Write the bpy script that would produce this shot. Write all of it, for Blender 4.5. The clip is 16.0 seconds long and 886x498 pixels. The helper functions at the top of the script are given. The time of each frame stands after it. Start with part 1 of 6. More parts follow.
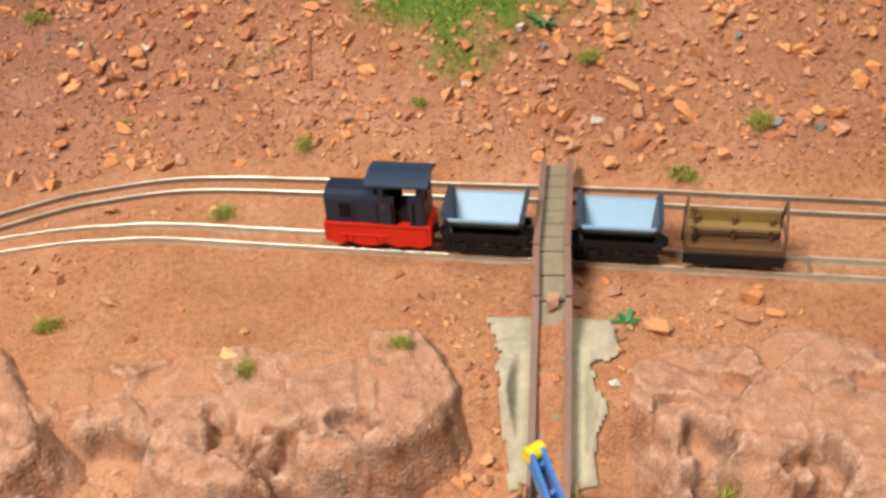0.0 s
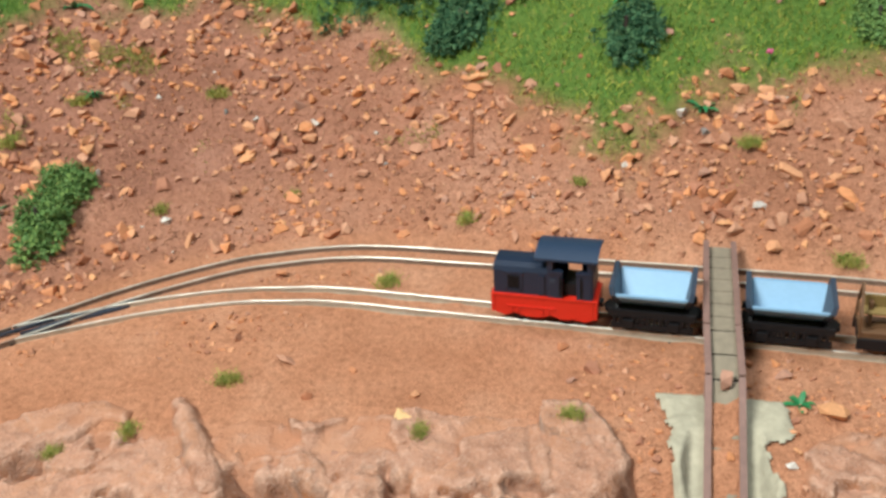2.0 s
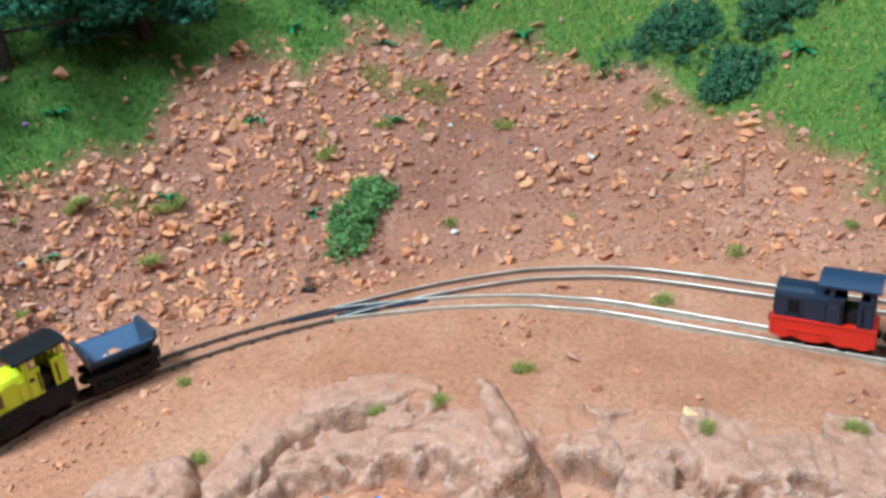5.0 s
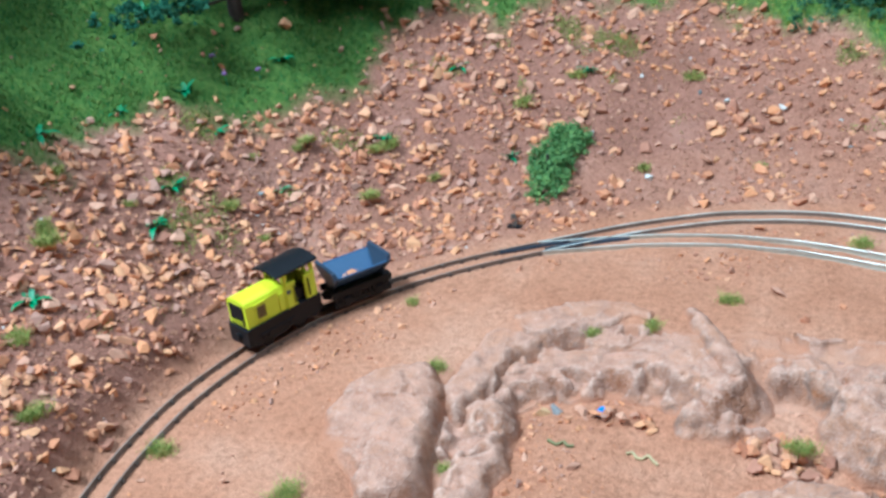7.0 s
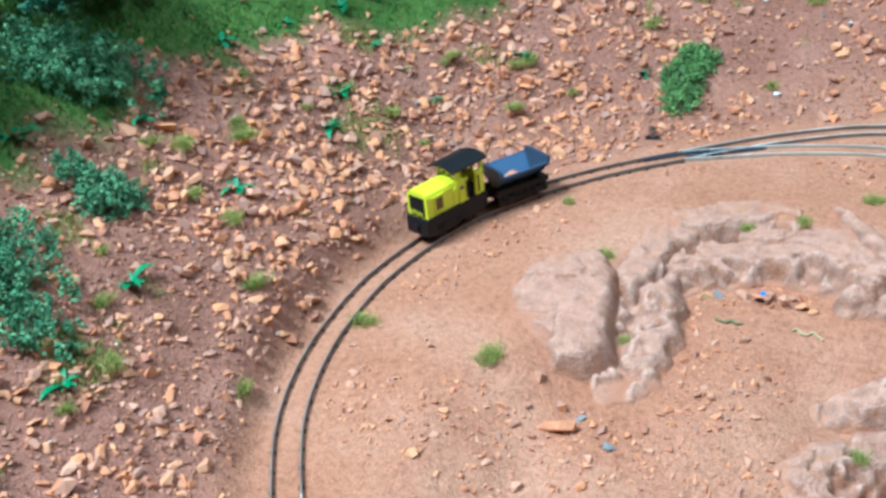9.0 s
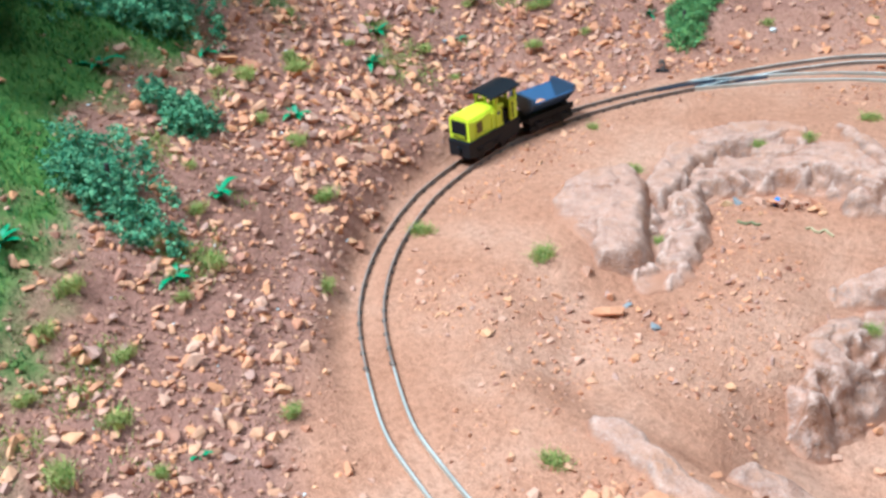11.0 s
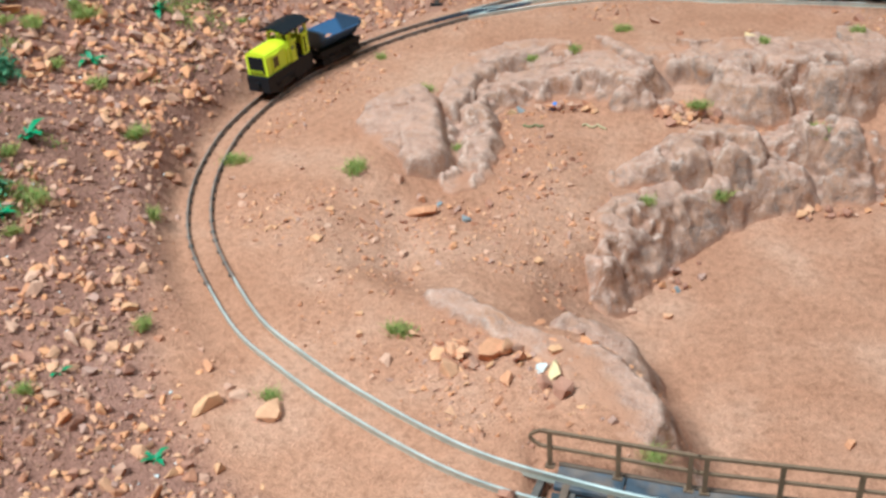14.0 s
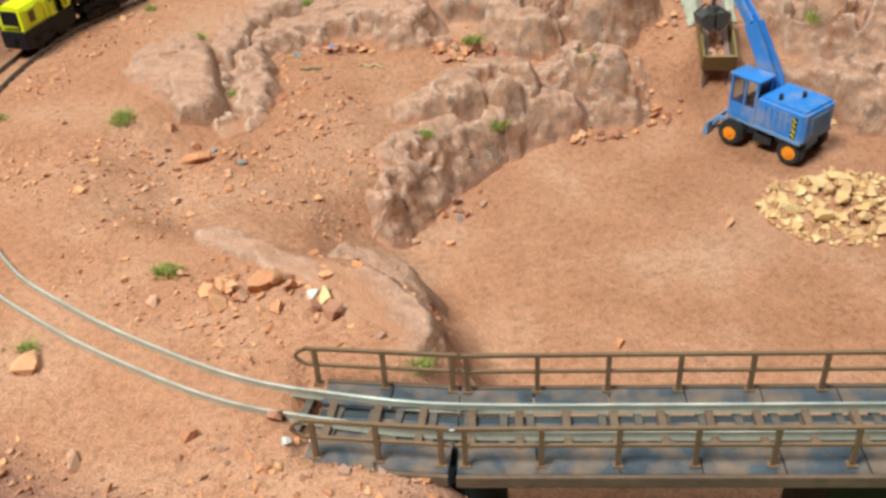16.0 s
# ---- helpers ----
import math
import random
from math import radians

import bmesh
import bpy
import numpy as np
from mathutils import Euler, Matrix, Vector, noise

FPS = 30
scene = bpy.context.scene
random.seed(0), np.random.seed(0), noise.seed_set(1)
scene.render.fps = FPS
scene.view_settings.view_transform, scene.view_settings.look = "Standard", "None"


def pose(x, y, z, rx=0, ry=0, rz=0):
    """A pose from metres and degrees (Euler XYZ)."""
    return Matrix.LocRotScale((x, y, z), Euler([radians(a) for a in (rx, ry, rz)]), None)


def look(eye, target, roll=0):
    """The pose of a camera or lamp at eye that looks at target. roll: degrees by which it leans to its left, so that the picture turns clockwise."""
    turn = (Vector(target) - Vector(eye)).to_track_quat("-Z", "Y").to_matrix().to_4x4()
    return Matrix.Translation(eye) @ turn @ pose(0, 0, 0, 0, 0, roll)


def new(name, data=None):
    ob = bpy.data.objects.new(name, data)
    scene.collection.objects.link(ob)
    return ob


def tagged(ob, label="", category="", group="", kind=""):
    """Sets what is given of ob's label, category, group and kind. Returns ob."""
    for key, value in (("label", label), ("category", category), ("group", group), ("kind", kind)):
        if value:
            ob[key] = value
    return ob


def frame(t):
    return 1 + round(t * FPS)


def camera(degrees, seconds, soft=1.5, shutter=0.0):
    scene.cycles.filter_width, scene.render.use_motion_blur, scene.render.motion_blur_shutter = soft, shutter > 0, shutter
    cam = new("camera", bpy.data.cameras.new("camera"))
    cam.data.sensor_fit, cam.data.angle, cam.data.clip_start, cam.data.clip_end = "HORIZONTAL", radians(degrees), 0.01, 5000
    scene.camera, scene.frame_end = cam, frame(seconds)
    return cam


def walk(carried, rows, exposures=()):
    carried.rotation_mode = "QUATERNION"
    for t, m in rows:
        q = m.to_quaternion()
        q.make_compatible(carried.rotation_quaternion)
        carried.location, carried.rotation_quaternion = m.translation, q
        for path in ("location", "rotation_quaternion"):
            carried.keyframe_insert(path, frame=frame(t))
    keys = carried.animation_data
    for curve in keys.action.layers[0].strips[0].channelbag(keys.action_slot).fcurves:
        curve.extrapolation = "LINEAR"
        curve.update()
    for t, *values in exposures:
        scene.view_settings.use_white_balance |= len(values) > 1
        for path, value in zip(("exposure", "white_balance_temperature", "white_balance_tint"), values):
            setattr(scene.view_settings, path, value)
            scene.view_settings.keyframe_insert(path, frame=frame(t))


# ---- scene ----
cam = camera(49.33, 16.0, soft=3.1)
PATH = [
    (0.0, (-0.0013, -0.0155, 0.1698), (0.0074, 0.3101, -0.0624), -3.75),
    (0.5, (-0.0074, -0.0163, 0.1708), (-0.0063, 0.3109, -0.0594), -3.94),
    (1.0, (-0.0126, -0.0171, 0.1709), (-0.0217, 0.3157, -0.0508), -4.36),
    (1.5, (-0.0173, -0.0197, 0.1712), (-0.0368, 0.3198, -0.0393), -4.58),
    (2.0, (-0.0223, -0.0237, 0.1718), (-0.0516, 0.3214, -0.0282), -4.69),
    (2.5, (-0.0273, -0.0293, 0.1718), (-0.0671, 0.3203, -0.0185), -4.80),
    (3.0, (-0.0337, -0.0351, 0.1726), (-0.0840, 0.3168, -0.0108), -4.73),
    (3.5, (-0.0391, -0.0422, 0.1711), (-0.1018, 0.3115, -0.0050), -4.62),
    (4.0, (-0.0429, -0.0494, 0.1723), (-0.1202, 0.3029, -0.0006), -4.79),
    (4.2, (-0.0442, -0.0516, 0.1729), (-0.1276, 0.2995, 0.0005), -4.88),
    (6.3, (-0.0739, -0.0941, 0.1788), (-0.2009, 0.2425, 0.0040), -5.52),
    (6.5, (-0.0752, -0.0965, 0.1783), (-0.2085, 0.2373, 0.0027), -5.91),
    (7.0, (-0.0816, -0.1068, 0.1803), (-0.2251, 0.2204, 0.0004), -6.47),
    (7.5, (-0.0915, -0.1179, 0.1806), (-0.2412, 0.2042, -0.0034), -6.69),
    (8.0, (-0.1026, -0.1300, 0.1791), (-0.2550, 0.1887, -0.0084), -6.77),
    (8.5, (-0.1112, -0.1442, 0.1779), (-0.2634, 0.1726, -0.0130), -6.63),
    (9.0, (-0.1187, -0.1587, 0.1778), (-0.2697, 0.1569, -0.0163), -6.48),
    (9.2, (-0.1219, -0.1644, 0.1777), (-0.2713, 0.1511, -0.0174), -6.27),
    (11.3, (-0.1367, -0.2143, 0.1772), (-0.2674, 0.1036, -0.0274), -6.76),
    (11.5, (-0.1376, -0.2184, 0.1758), (-0.2655, 0.1011, -0.0280), -6.84),
    (12.0, (-0.1394, -0.2269, 0.1760), (-0.2574, 0.0952, -0.0298), -6.97),
    (12.5, (-0.1396, -0.2344, 0.1766), (-0.2449, 0.0902, -0.0320), -7.00),
    (13.0, (-0.1399, -0.2398, 0.1741), (-0.2295, 0.0886, -0.0359), -6.85),
    (13.5, (-0.1415, -0.2426, 0.1706), (-0.2107, 0.0891, -0.0420), -6.27),
    (14.0, (-0.1436, -0.2434, 0.1685), (-0.1883, 0.0890, -0.0494), -5.17),
    (14.5, (-0.1445, -0.2447, 0.1652), (-0.1660, 0.0871, -0.0571), -4.22),
    (15.0, (-0.1403, -0.2475, 0.1627), (-0.1435, 0.0825, -0.0633), -3.88),
    (15.5, (-0.1315, -0.2494, 0.1605), (-0.1213, 0.0778, -0.0694), -3.78),
    (16.0, (-0.1253, -0.2507, 0.1559), (-0.1031, 0.0753, -0.0748), -3.41),
]
walk(cam, [(t, look(eye, target, roll)) for t, eye, target, roll in PATH], exposures=[
    (0.0, -0.06, 7600, 12), (0.4, -0.06, 7100, 7), (1.0, -0.08, 6950, 4), (1.5, -0.07, 6750, 5), (2.5, -0.09, 6050, 0), (3.0, -0.09, 5950, -1), (3.5, -0.10, 5150, -4), (4.2, -0.01, 5150, -5), (6.5, 0.13, 4600, -6), (9.2, 0.25, 4600, -7),
    (11.3, 0.37, 4600, -6), (12.0, 0.35, 4720, -7), (12.5, 0.34, 4560, -9), (13.0, 0.28, 4630, -8), (13.6, 0.16, 4850, -8), (14.5, 0.01, 5000, -12), (15.0, 0.01, 5950, -6), (16.0, -0.01, 5950, -6)])

# ---- light: a plain exhibition room with ceiling lamps ----
world = bpy.data.worlds.new("room_air")
scene.world = world
world.use_nodes = True
world.node_tree.nodes["Background"].inputs[0].default_value = (0.80, 0.88, 1.0, 1)
world.node_tree.nodes["Background"].inputs[1].default_value = 0.13


def ceiling_lamp(x, y, z, sx, sy, watts, colour):
    data = bpy.data.lights.new("ceiling_lamp_light", "AREA")
    data.shape, data.size, data.size_y, data.energy, data.color = "RECTANGLE", sx, sy, watts, colour
    ob = new("ceiling_lamp_light", data)
    ob.matrix_world = look((x, y, z), (-0.1, 0.1, 0))
    return ob


ceiling_lamp(-0.75, -0.45, 1.35, 0.45, 0.45, 43.0, (1.0, 0.97, 0.92))
ceiling_lamp(0.35, 0.30, 1.50, 0.6, 0.5, 12.0, (0.95, 0.98, 1.0))


# ---- small tools ----
def vnoise(x, y, size, seed=0):
    """Smooth value noise in -1 to 1 on arrays."""
    u, v = np.asarray(x) / size + 137.3 + seed * 17.7, np.asarray(y) / size + 71.9 + seed * 9.1
    i, j = np.floor(u).astype(np.int64), np.floor(v).astype(np.int64)
    fu, fv = u - i, v - j
    fu, fv = fu * fu * (3 - 2 * fu), fv * fv * (3 - 2 * fv)

    def h(a, b):
        n = (a * 374761393 + b * 668265263 + seed * 69069) & 0xFFFFFFFF
        n = ((n ^ (n >> 13)) * 1274126177) & 0xFFFFFFFF
        return ((n ^ (n >> 16)) & 0xFFFF) / 32767.5 - 1

    return (h(i, j) * (1 - fu) + h(i + 1, j) * fu) * (1 - fv) + (h(i, j + 1) * (1 - fu) + h(i + 1, j + 1) * fu) * fv


def fbm(x, y, size, seed=0, octaves=4, gain=0.5):
    total, amp = 0, 1.0
    for k in range(octaves):
        total = total + amp * vnoise(x, y, size / 2 ** k, seed + 11 * k)
        amp *= gain
    return total


def smooth(a, b, v):
    t = np.clip((v - a) / (b - a), 0, 1)
    return t * t * (3 - 2 * t)


def catmull(points, step=0.002):
    """A smooth line through the points, at even steps."""
    p = np.array(points, float)
    p = np.vstack([2 * p[0] - p[1], p, 2 * p[-1] - p[-2]])
    out = []
    for k in range(1, len(p) - 2):
        n = max(4, int(np.linalg.norm(p[k + 1] - p[k]) / 0.001))
        t = np.linspace(0, 1, n, endpoint=False)[:, None]
        a, b, c, d = p[k - 1], p[k], p[k + 1], p[k + 2]
        out.append(0.5 * (2 * b + (c - a) * t + (2 * a - 5 * b + 4 * c - d) * t ** 2 + (3 * b - a - 3 * c + d) * t ** 3))
    q = np.vstack(out + [p[-2:-1]])
    s = np.r_[0, np.cumsum(np.linalg.norm(np.diff(q, axis=0), axis=1))]
    even = np.arange(0, s[-1], step)
    return np.stack([np.interp(even, s, q[:, k]) for k in range(q.shape[1])], 1)


def nearest(line, x, y, chunk=20000):
    """Distance from each point to the line, and the index of its nearest vertex (found coarsely, then finely)."""
    x, y = np.ravel(x), np.ravel(y)
    d, k = np.empty(len(x)), np.empty(len(x), int)
    rough = line[::8]
    window = np.arange(-9, 10)
    for s in range(0, len(x), chunk):
        u, v = x[s:s + chunk, None], y[s:s + chunk, None]
        first = ((u - rough[None, :, 0]) ** 2 + (v - rough[None, :, 1]) ** 2).argmin(1) * 8
        near = np.clip(first[:, None] + window[None], 0, len(line) - 1)
        dd = (u - line[near, 0]) ** 2 + (v - line[near, 1]) ** 2
        best = dd.argmin(1)
        k[s:s + chunk] = near[np.arange(len(best)), best]
        d[s:s + chunk] = np.sqrt(dd[np.arange(len(best)), best])
    return d, k


def inside_distance(poly, x, y):
    """Signed distance to a polygon, positive inside."""
    poly = np.array(poly, float)
    best, inside = np.full(x.shape, 9.0), np.zeros(x.shape, bool)
    for (ax, ay), (bx, by) in zip(poly, np.roll(poly, -1, 0)):
        t = np.clip(((x - ax) * (bx - ax) + (y - ay) * (by - ay)) / ((bx - ax) ** 2 + (by - ay) ** 2), 0, 1)
        best = np.minimum(best, np.hypot(x - ax - t * (bx - ax), y - ay - t * (by - ay)))
        if ay != by:
            inside ^= ((ay > y) != (by > y)) & (x < (bx - ax) * (y - ay) / (by - ay) + ax)
    return np.where(inside, best, -best)


def mesh_from(name, verts, faces, material, smooth_shade=False):
    me = bpy.data.meshes.new(name)
    me.from_pydata(np.asarray(verts, float).tolist(), [], [tuple(int(i) for i in f) for f in faces])
    me.materials.append(material)
    if smooth_shade:
        me.polygons.foreach_set("use_smooth", [True] * len(me.polygons))
    me.update()
    return me


def big_mesh(name, verts, faces, material, smooth_shade=False):
    """The same for large arrays of equal faces."""
    verts, faces = np.asarray(verts, np.float32), np.asarray(faces, np.int32)
    me = bpy.data.meshes.new(name)
    n, k = faces.shape
    me.vertices.add(len(verts))
    me.vertices.foreach_set("co", verts.ravel())
    me.loops.add(n * k)
    me.loops.foreach_set("vertex_index", faces.ravel())
    me.polygons.add(n)
    me.polygons.foreach_set("loop_start", np.arange(n, dtype=np.int32) * k)
    me.polygons.foreach_set("use_smooth", np.full(n, smooth_shade))
    me.materials.append(material)
    me.update(calc_edges=True)
    me.validate()
    return me


def part(name, bm, material, parent=None, label="", smooth_shade=False):
    """Links a bmesh as one mesh object under a thing or a part."""
    me = bpy.data.meshes.new(name)
    bm.to_mesh(me)
    bm.free()
    me.materials.append(material)
    if smooth_shade:
        me.polygons.foreach_set("use_smooth", [True] * len(me.polygons))
    ob = new(name, me)
    ob.parent = parent
    if label:
        ob["label"] = label
    return ob


def box(bm, x0, x1, y0, y1, z0, z1, bevel=0.0):
    """A box, its edges bevelled, added to bm."""
    made = bmesh.ops.create_cube(bm, size=1.0)["verts"]
    for v in made:
        v.co = ((x0 + x1) / 2 + v.co.x * (x1 - x0), (y0 + y1) / 2 + v.co.y * (y1 - y0), (z0 + z1) / 2 + v.co.z * (z1 - z0))
    if bevel > 0:
        edges = list({e for v in made for e in v.link_edges})
        bmesh.ops.bevel(bm, geom=edges, offset=bevel, segments=2, affect="EDGES", profile=0.6)
    return bm


def new_box(x0, x1, y0, y1, z0, z1, bevel=0.0):
    return box(bmesh.new(), x0, x1, y0, y1, z0, z1, bevel)


def disc(bm, centre, radius, depth, axis="y", segments=20, bevel=0.0):
    """A round disc or rod with its middle at centre."""
    turn = {"x": pose(0, 0, 0, 0, 90, 0), "y": pose(0, 0, 0, 90, 0, 0), "z": pose(0, 0, 0)}[axis]
    made = bmesh.ops.create_cone(bm, cap_ends=True, segments=segments, radius1=radius, radius2=radius, depth=depth,
                                 matrix=Matrix.Translation(centre) @ turn)["verts"]
    if bevel > 0:
        edges = [e for e in {e for v in made for e in v.link_edges} if len(e.link_faces) == 2 and any(len(f.verts) > 4 for f in e.link_faces)]
        bmesh.ops.bevel(bm, geom=edges, offset=bevel, segments=2, affect="EDGES")
    return bm


def prism(bm, outline, thick, at=Matrix.Identity(4)):
    """A plate with the given outline in local x and y, thick along z from 0, put at a pose."""
    low = [bm.verts.new(at @ Vector((x, y, 0))) for x, y in outline]
    top = [bm.verts.new(at @ Vector((x, y, thick))) for x, y in outline]
    bm.faces.new(low[::-1])
    bm.faces.new(top)
    n = len(outline)
    for k in range(n):
        bm.faces.new((low[k], low[(k + 1) % n], top[(k + 1) % n], top[k]))
    bmesh.ops.recalc_face_normals(bm, faces=bm.faces[:])
    return bm


def bar(bm, a, b, w, h=None, up=(0, 0, 1)):
    """A square bar from a to b."""
    a, b, h = Vector(a), Vector(b), h or w
    d = (b - a).normalized()
    side = d.cross(Vector(up))
    if side.length < 1e-4:
        side = d.cross(Vector((0, 1, 0)))
    side.normalize()
    lift = side.cross(d)
    vs = [bm.verts.new(p + side * (sx * w / 2) + lift * (sz * h / 2)) for p in (a, b) for sx, sz in ((-1, -1), (1, -1), (1, 1), (-1, 1))]
    for f in ((3, 2, 1, 0), (4, 5, 6, 7), (0, 1, 5, 4), (1, 2, 6, 5), (2, 3, 7, 6), (3, 0, 4, 7)):
        bm.faces.new([vs[k] for k in f])
    return bm


# ---- materials ----
def material(name, colour, rough=0.6, metal=0.0, vary=0.0, grain=300.0, bump=0.0, spread=None, random_by="", coarse=40.0, specular=0.5, subsurface=0.0):
    """A procedural surface: base colour with two scales of variation, and a fine relief. spread: further colours to mix in."""
    m = bpy.data.materials.new(name)
    m.use_nodes = True
    nt = m.node_tree
    b = nt.nodes["Principled BSDF"]
    b.inputs["Roughness"].default_value, b.inputs["Metallic"].default_value = rough, metal
    b.inputs["Specular IOR Level"].default_value = specular
    tex = nt.nodes.new("ShaderNodeTexCoord")
    fine = nt.nodes.new("ShaderNodeTexNoise")
    fine.inputs["Scale"].default_value, fine.inputs["Detail"].default_value = grain, 5
    wide = nt.nodes.new("ShaderNodeTexNoise")
    wide.inputs["Scale"].default_value, wide.inputs["Detail"].default_value = coarse, 4
    for n in (fine, wide):
        nt.links.new(tex.outputs["Object"], n.inputs["Vector"])
    base = None
    if random_by:
        if random_by == "object":
            src = nt.nodes.new("ShaderNodeObjectInfo").outputs["Random"]
        else:
            src = nt.nodes.new("ShaderNodeNewGeometry").outputs["Random Per Island"]
        ramp = nt.nodes.new("ShaderNodeValToRGB")
        cols = [colour] + list(spread or [])
        ramp.color_ramp.interpolation = "CONSTANT" if len(cols) > 3 else "LINEAR"
        while len(ramp.color_ramp.elements) < len(cols):
            ramp.color_ramp.elements.new(0.5)
        for k, c in enumerate(cols):
            ramp.color_ramp.elements[k].position = k / len(cols)
            ramp.color_ramp.elements[k].color = (*c, 1)
        nt.links.new(src, ramp.inputs["Fac"])
        base = ramp.outputs["Color"]
    mix = nt.nodes.new("ShaderNodeMix")
    mix.data_type, mix.blend_type = "RGBA", "MULTIPLY"
    mix.inputs["Factor"].default_value = 1.0
    if base:
        nt.links.new(base, mix.inputs["A"])
    else:
        mix.inputs["A"].default_value = (*colour, 1)
    both = nt.nodes.new("ShaderNodeMath")
    both.operation = "ADD"
    nt.links.new(fine.outputs["Fac"], both.inputs[0])
    nt.links.new(wide.outputs["Fac"], both.inputs[1])
    rng = nt.nodes.new("ShaderNodeMapRange")
    rng.inputs["From Min"].default_value, rng.inputs["From Max"].default_value = 0.6, 1.4
    rng.inputs["To Min"].default_value, rng.inputs["To Max"].default_value = 1 - vary, 1 + vary
    nt.links.new(both.outputs[0], rng.inputs["Value"])
    nt.links.new(rng.outputs["Result"], mix.inputs["B"])
    nt.links.new(mix.outputs["Result"], b.inputs["Base Color"])
    if bump:
        bp = nt.nodes.new("ShaderNodeBump")
        bp.inputs["Strength"].default_value, bp.inputs["Distance"].default_value = 1.0, bump
        nt.links.new(fine.outputs["Fac"], bp.inputs["Height"])
        nt.links.new(bp.outputs["Normal"], b.inputs["Normal"])
    return m


def dusted(m, colour, scale, low, high):
    """Lays patches of dust over a material."""
    nt = m.node_tree
    b = nt.nodes["Principled BSDF"]
    old = b.inputs["Base Color"].links[0].from_socket
    tex = nt.nodes.new("ShaderNodeTexCoord")
    noise = nt.nodes.new("ShaderNodeTexNoise")
    noise.inputs["Scale"].default_value, noise.inputs["Detail"].default_value = scale, 6
    nt.links.new(tex.outputs["Object"], noise.inputs["Vector"])
    rng_ = nt.nodes.new("ShaderNodeMapRange")
    rng_.inputs["From Min"].default_value, rng_.inputs["From Max"].default_value = low, high
    rng_.inputs["To Max"].default_value = 0.85
    nt.links.new(noise.outputs["Fac"], rng_.inputs["Value"])
    mix = nt.nodes.new("ShaderNodeMix")
    mix.data_type = "RGBA"
    mix.inputs["B"].default_value = (*colour, 1)
    nt.links.new(rng_.outputs["Result"], mix.inputs["Factor"])
    nt.links.new(old, mix.inputs["A"])
    nt.links.new(mix.outputs["Result"], b.inputs["Base Color"])
    return m


def earth_material():
    """Reddish sand with grit, worn paler in patches; mossy soil where the grass grows."""
    m = bpy.data.materials.new("red_earth")
    m.use_nodes = True
    nt = m.node_tree
    b = nt.nodes["Principled BSDF"]
    b.inputs["Roughness"].default_value = 0.95
    b.inputs["Specular IOR Level"].default_value = 0.15
    tex = nt.nodes.new("ShaderNodeTexCoord")

    def noise_node(scale, detail=5, rough=0.6):
        n = nt.nodes.new("ShaderNodeTexNoise")
        n.inputs["Scale"].default_value, n.inputs["Detail"].default_value, n.inputs["Roughness"].default_value = scale, detail, rough
        nt.links.new(tex.outputs["Object"], n.inputs["Vector"])
        return n

    def ramp(src, stops):
        r = nt.nodes.new("ShaderNodeValToRGB")
        while len(r.color_ramp.elements) < len(stops):
            r.color_ramp.elements.new(0.5)
        for k, (p, c) in enumerate(stops):
            r.color_ramp.elements[k].position, r.color_ramp.elements[k].color = p, (*c, 1)
        nt.links.new(src, r.inputs["Fac"])
        return r.outputs["Color"]

    def mixed(fac, a, c, kind="MIX"):
        x = nt.nodes.new("ShaderNodeMix")
        x.data_type, x.blend_type = "RGBA", kind
        if isinstance(fac, float):
            x.inputs["Factor"].default_value = fac
        else:
            nt.links.new(fac, x.inputs["Factor"])
        nt.links.new(a, x.inputs["A"])
        nt.links.new(c, x.inputs["B"])
        return x.outputs["Result"]

    def attribute(name):
        a = nt.nodes.new("ShaderNodeAttribute")
        a.attribute_name = name
        return a.outputs["Fac"]

    wide, grit, fine = noise_node(22, 4), noise_node(420, 4, 0.7), noise_node(1500, 2)
    sand = ramp(wide.outputs["Fac"], [(0.3, (0.38, 0.168, 0.092)), (0.5, (0.45, 0.213, 0.123)), (0.72, (0.52, 0.280, 0.178))])
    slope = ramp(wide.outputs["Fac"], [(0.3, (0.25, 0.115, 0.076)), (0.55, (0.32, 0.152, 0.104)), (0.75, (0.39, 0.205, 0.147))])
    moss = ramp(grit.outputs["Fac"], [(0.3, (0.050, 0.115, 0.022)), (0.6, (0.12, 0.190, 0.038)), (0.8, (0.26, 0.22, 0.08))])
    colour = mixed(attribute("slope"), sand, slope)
    grain = ramp(grit.outputs["Fac"], [(0.30, (0.62, 0.58, 0.56)), (0.5, (1.0, 1.0, 1.0)), (0.72, (1.22, 1.2, 1.2))])
    colour = mixed(0.8, colour, grain, "MULTIPLY")
    colour = mixed(0.7, colour, ramp(fine.outputs["Fac"], [(0.36, (0.66, 0.60, 0.57)), (0.47, (1.0, 1.0, 1.0)), (0.58, (1.0, 1.0, 1.0)), (0.68, (1.28, 1.27, 1.26))]), "MULTIPLY")
    colour = mixed(attribute("grass"), colour, moss)
    nt.links.new(colour, b.inputs["Base Color"])
    add = nt.nodes.new("ShaderNodeMath")
    nt.links.new(grit.outputs["Fac"], add.inputs[0])
    nt.links.new(fine.outputs["Fac"], add.inputs[1])
    bp = nt.nodes.new("ShaderNodeBump")
    bp.inputs["Strength"].default_value, bp.inputs["Distance"].default_value = 1.0, 0.0007
    nt.links.new(add.outputs[0], bp.inputs["Height"])
    nt.links.new(bp.outputs["Normal"], b.inputs["Normal"])
    return m


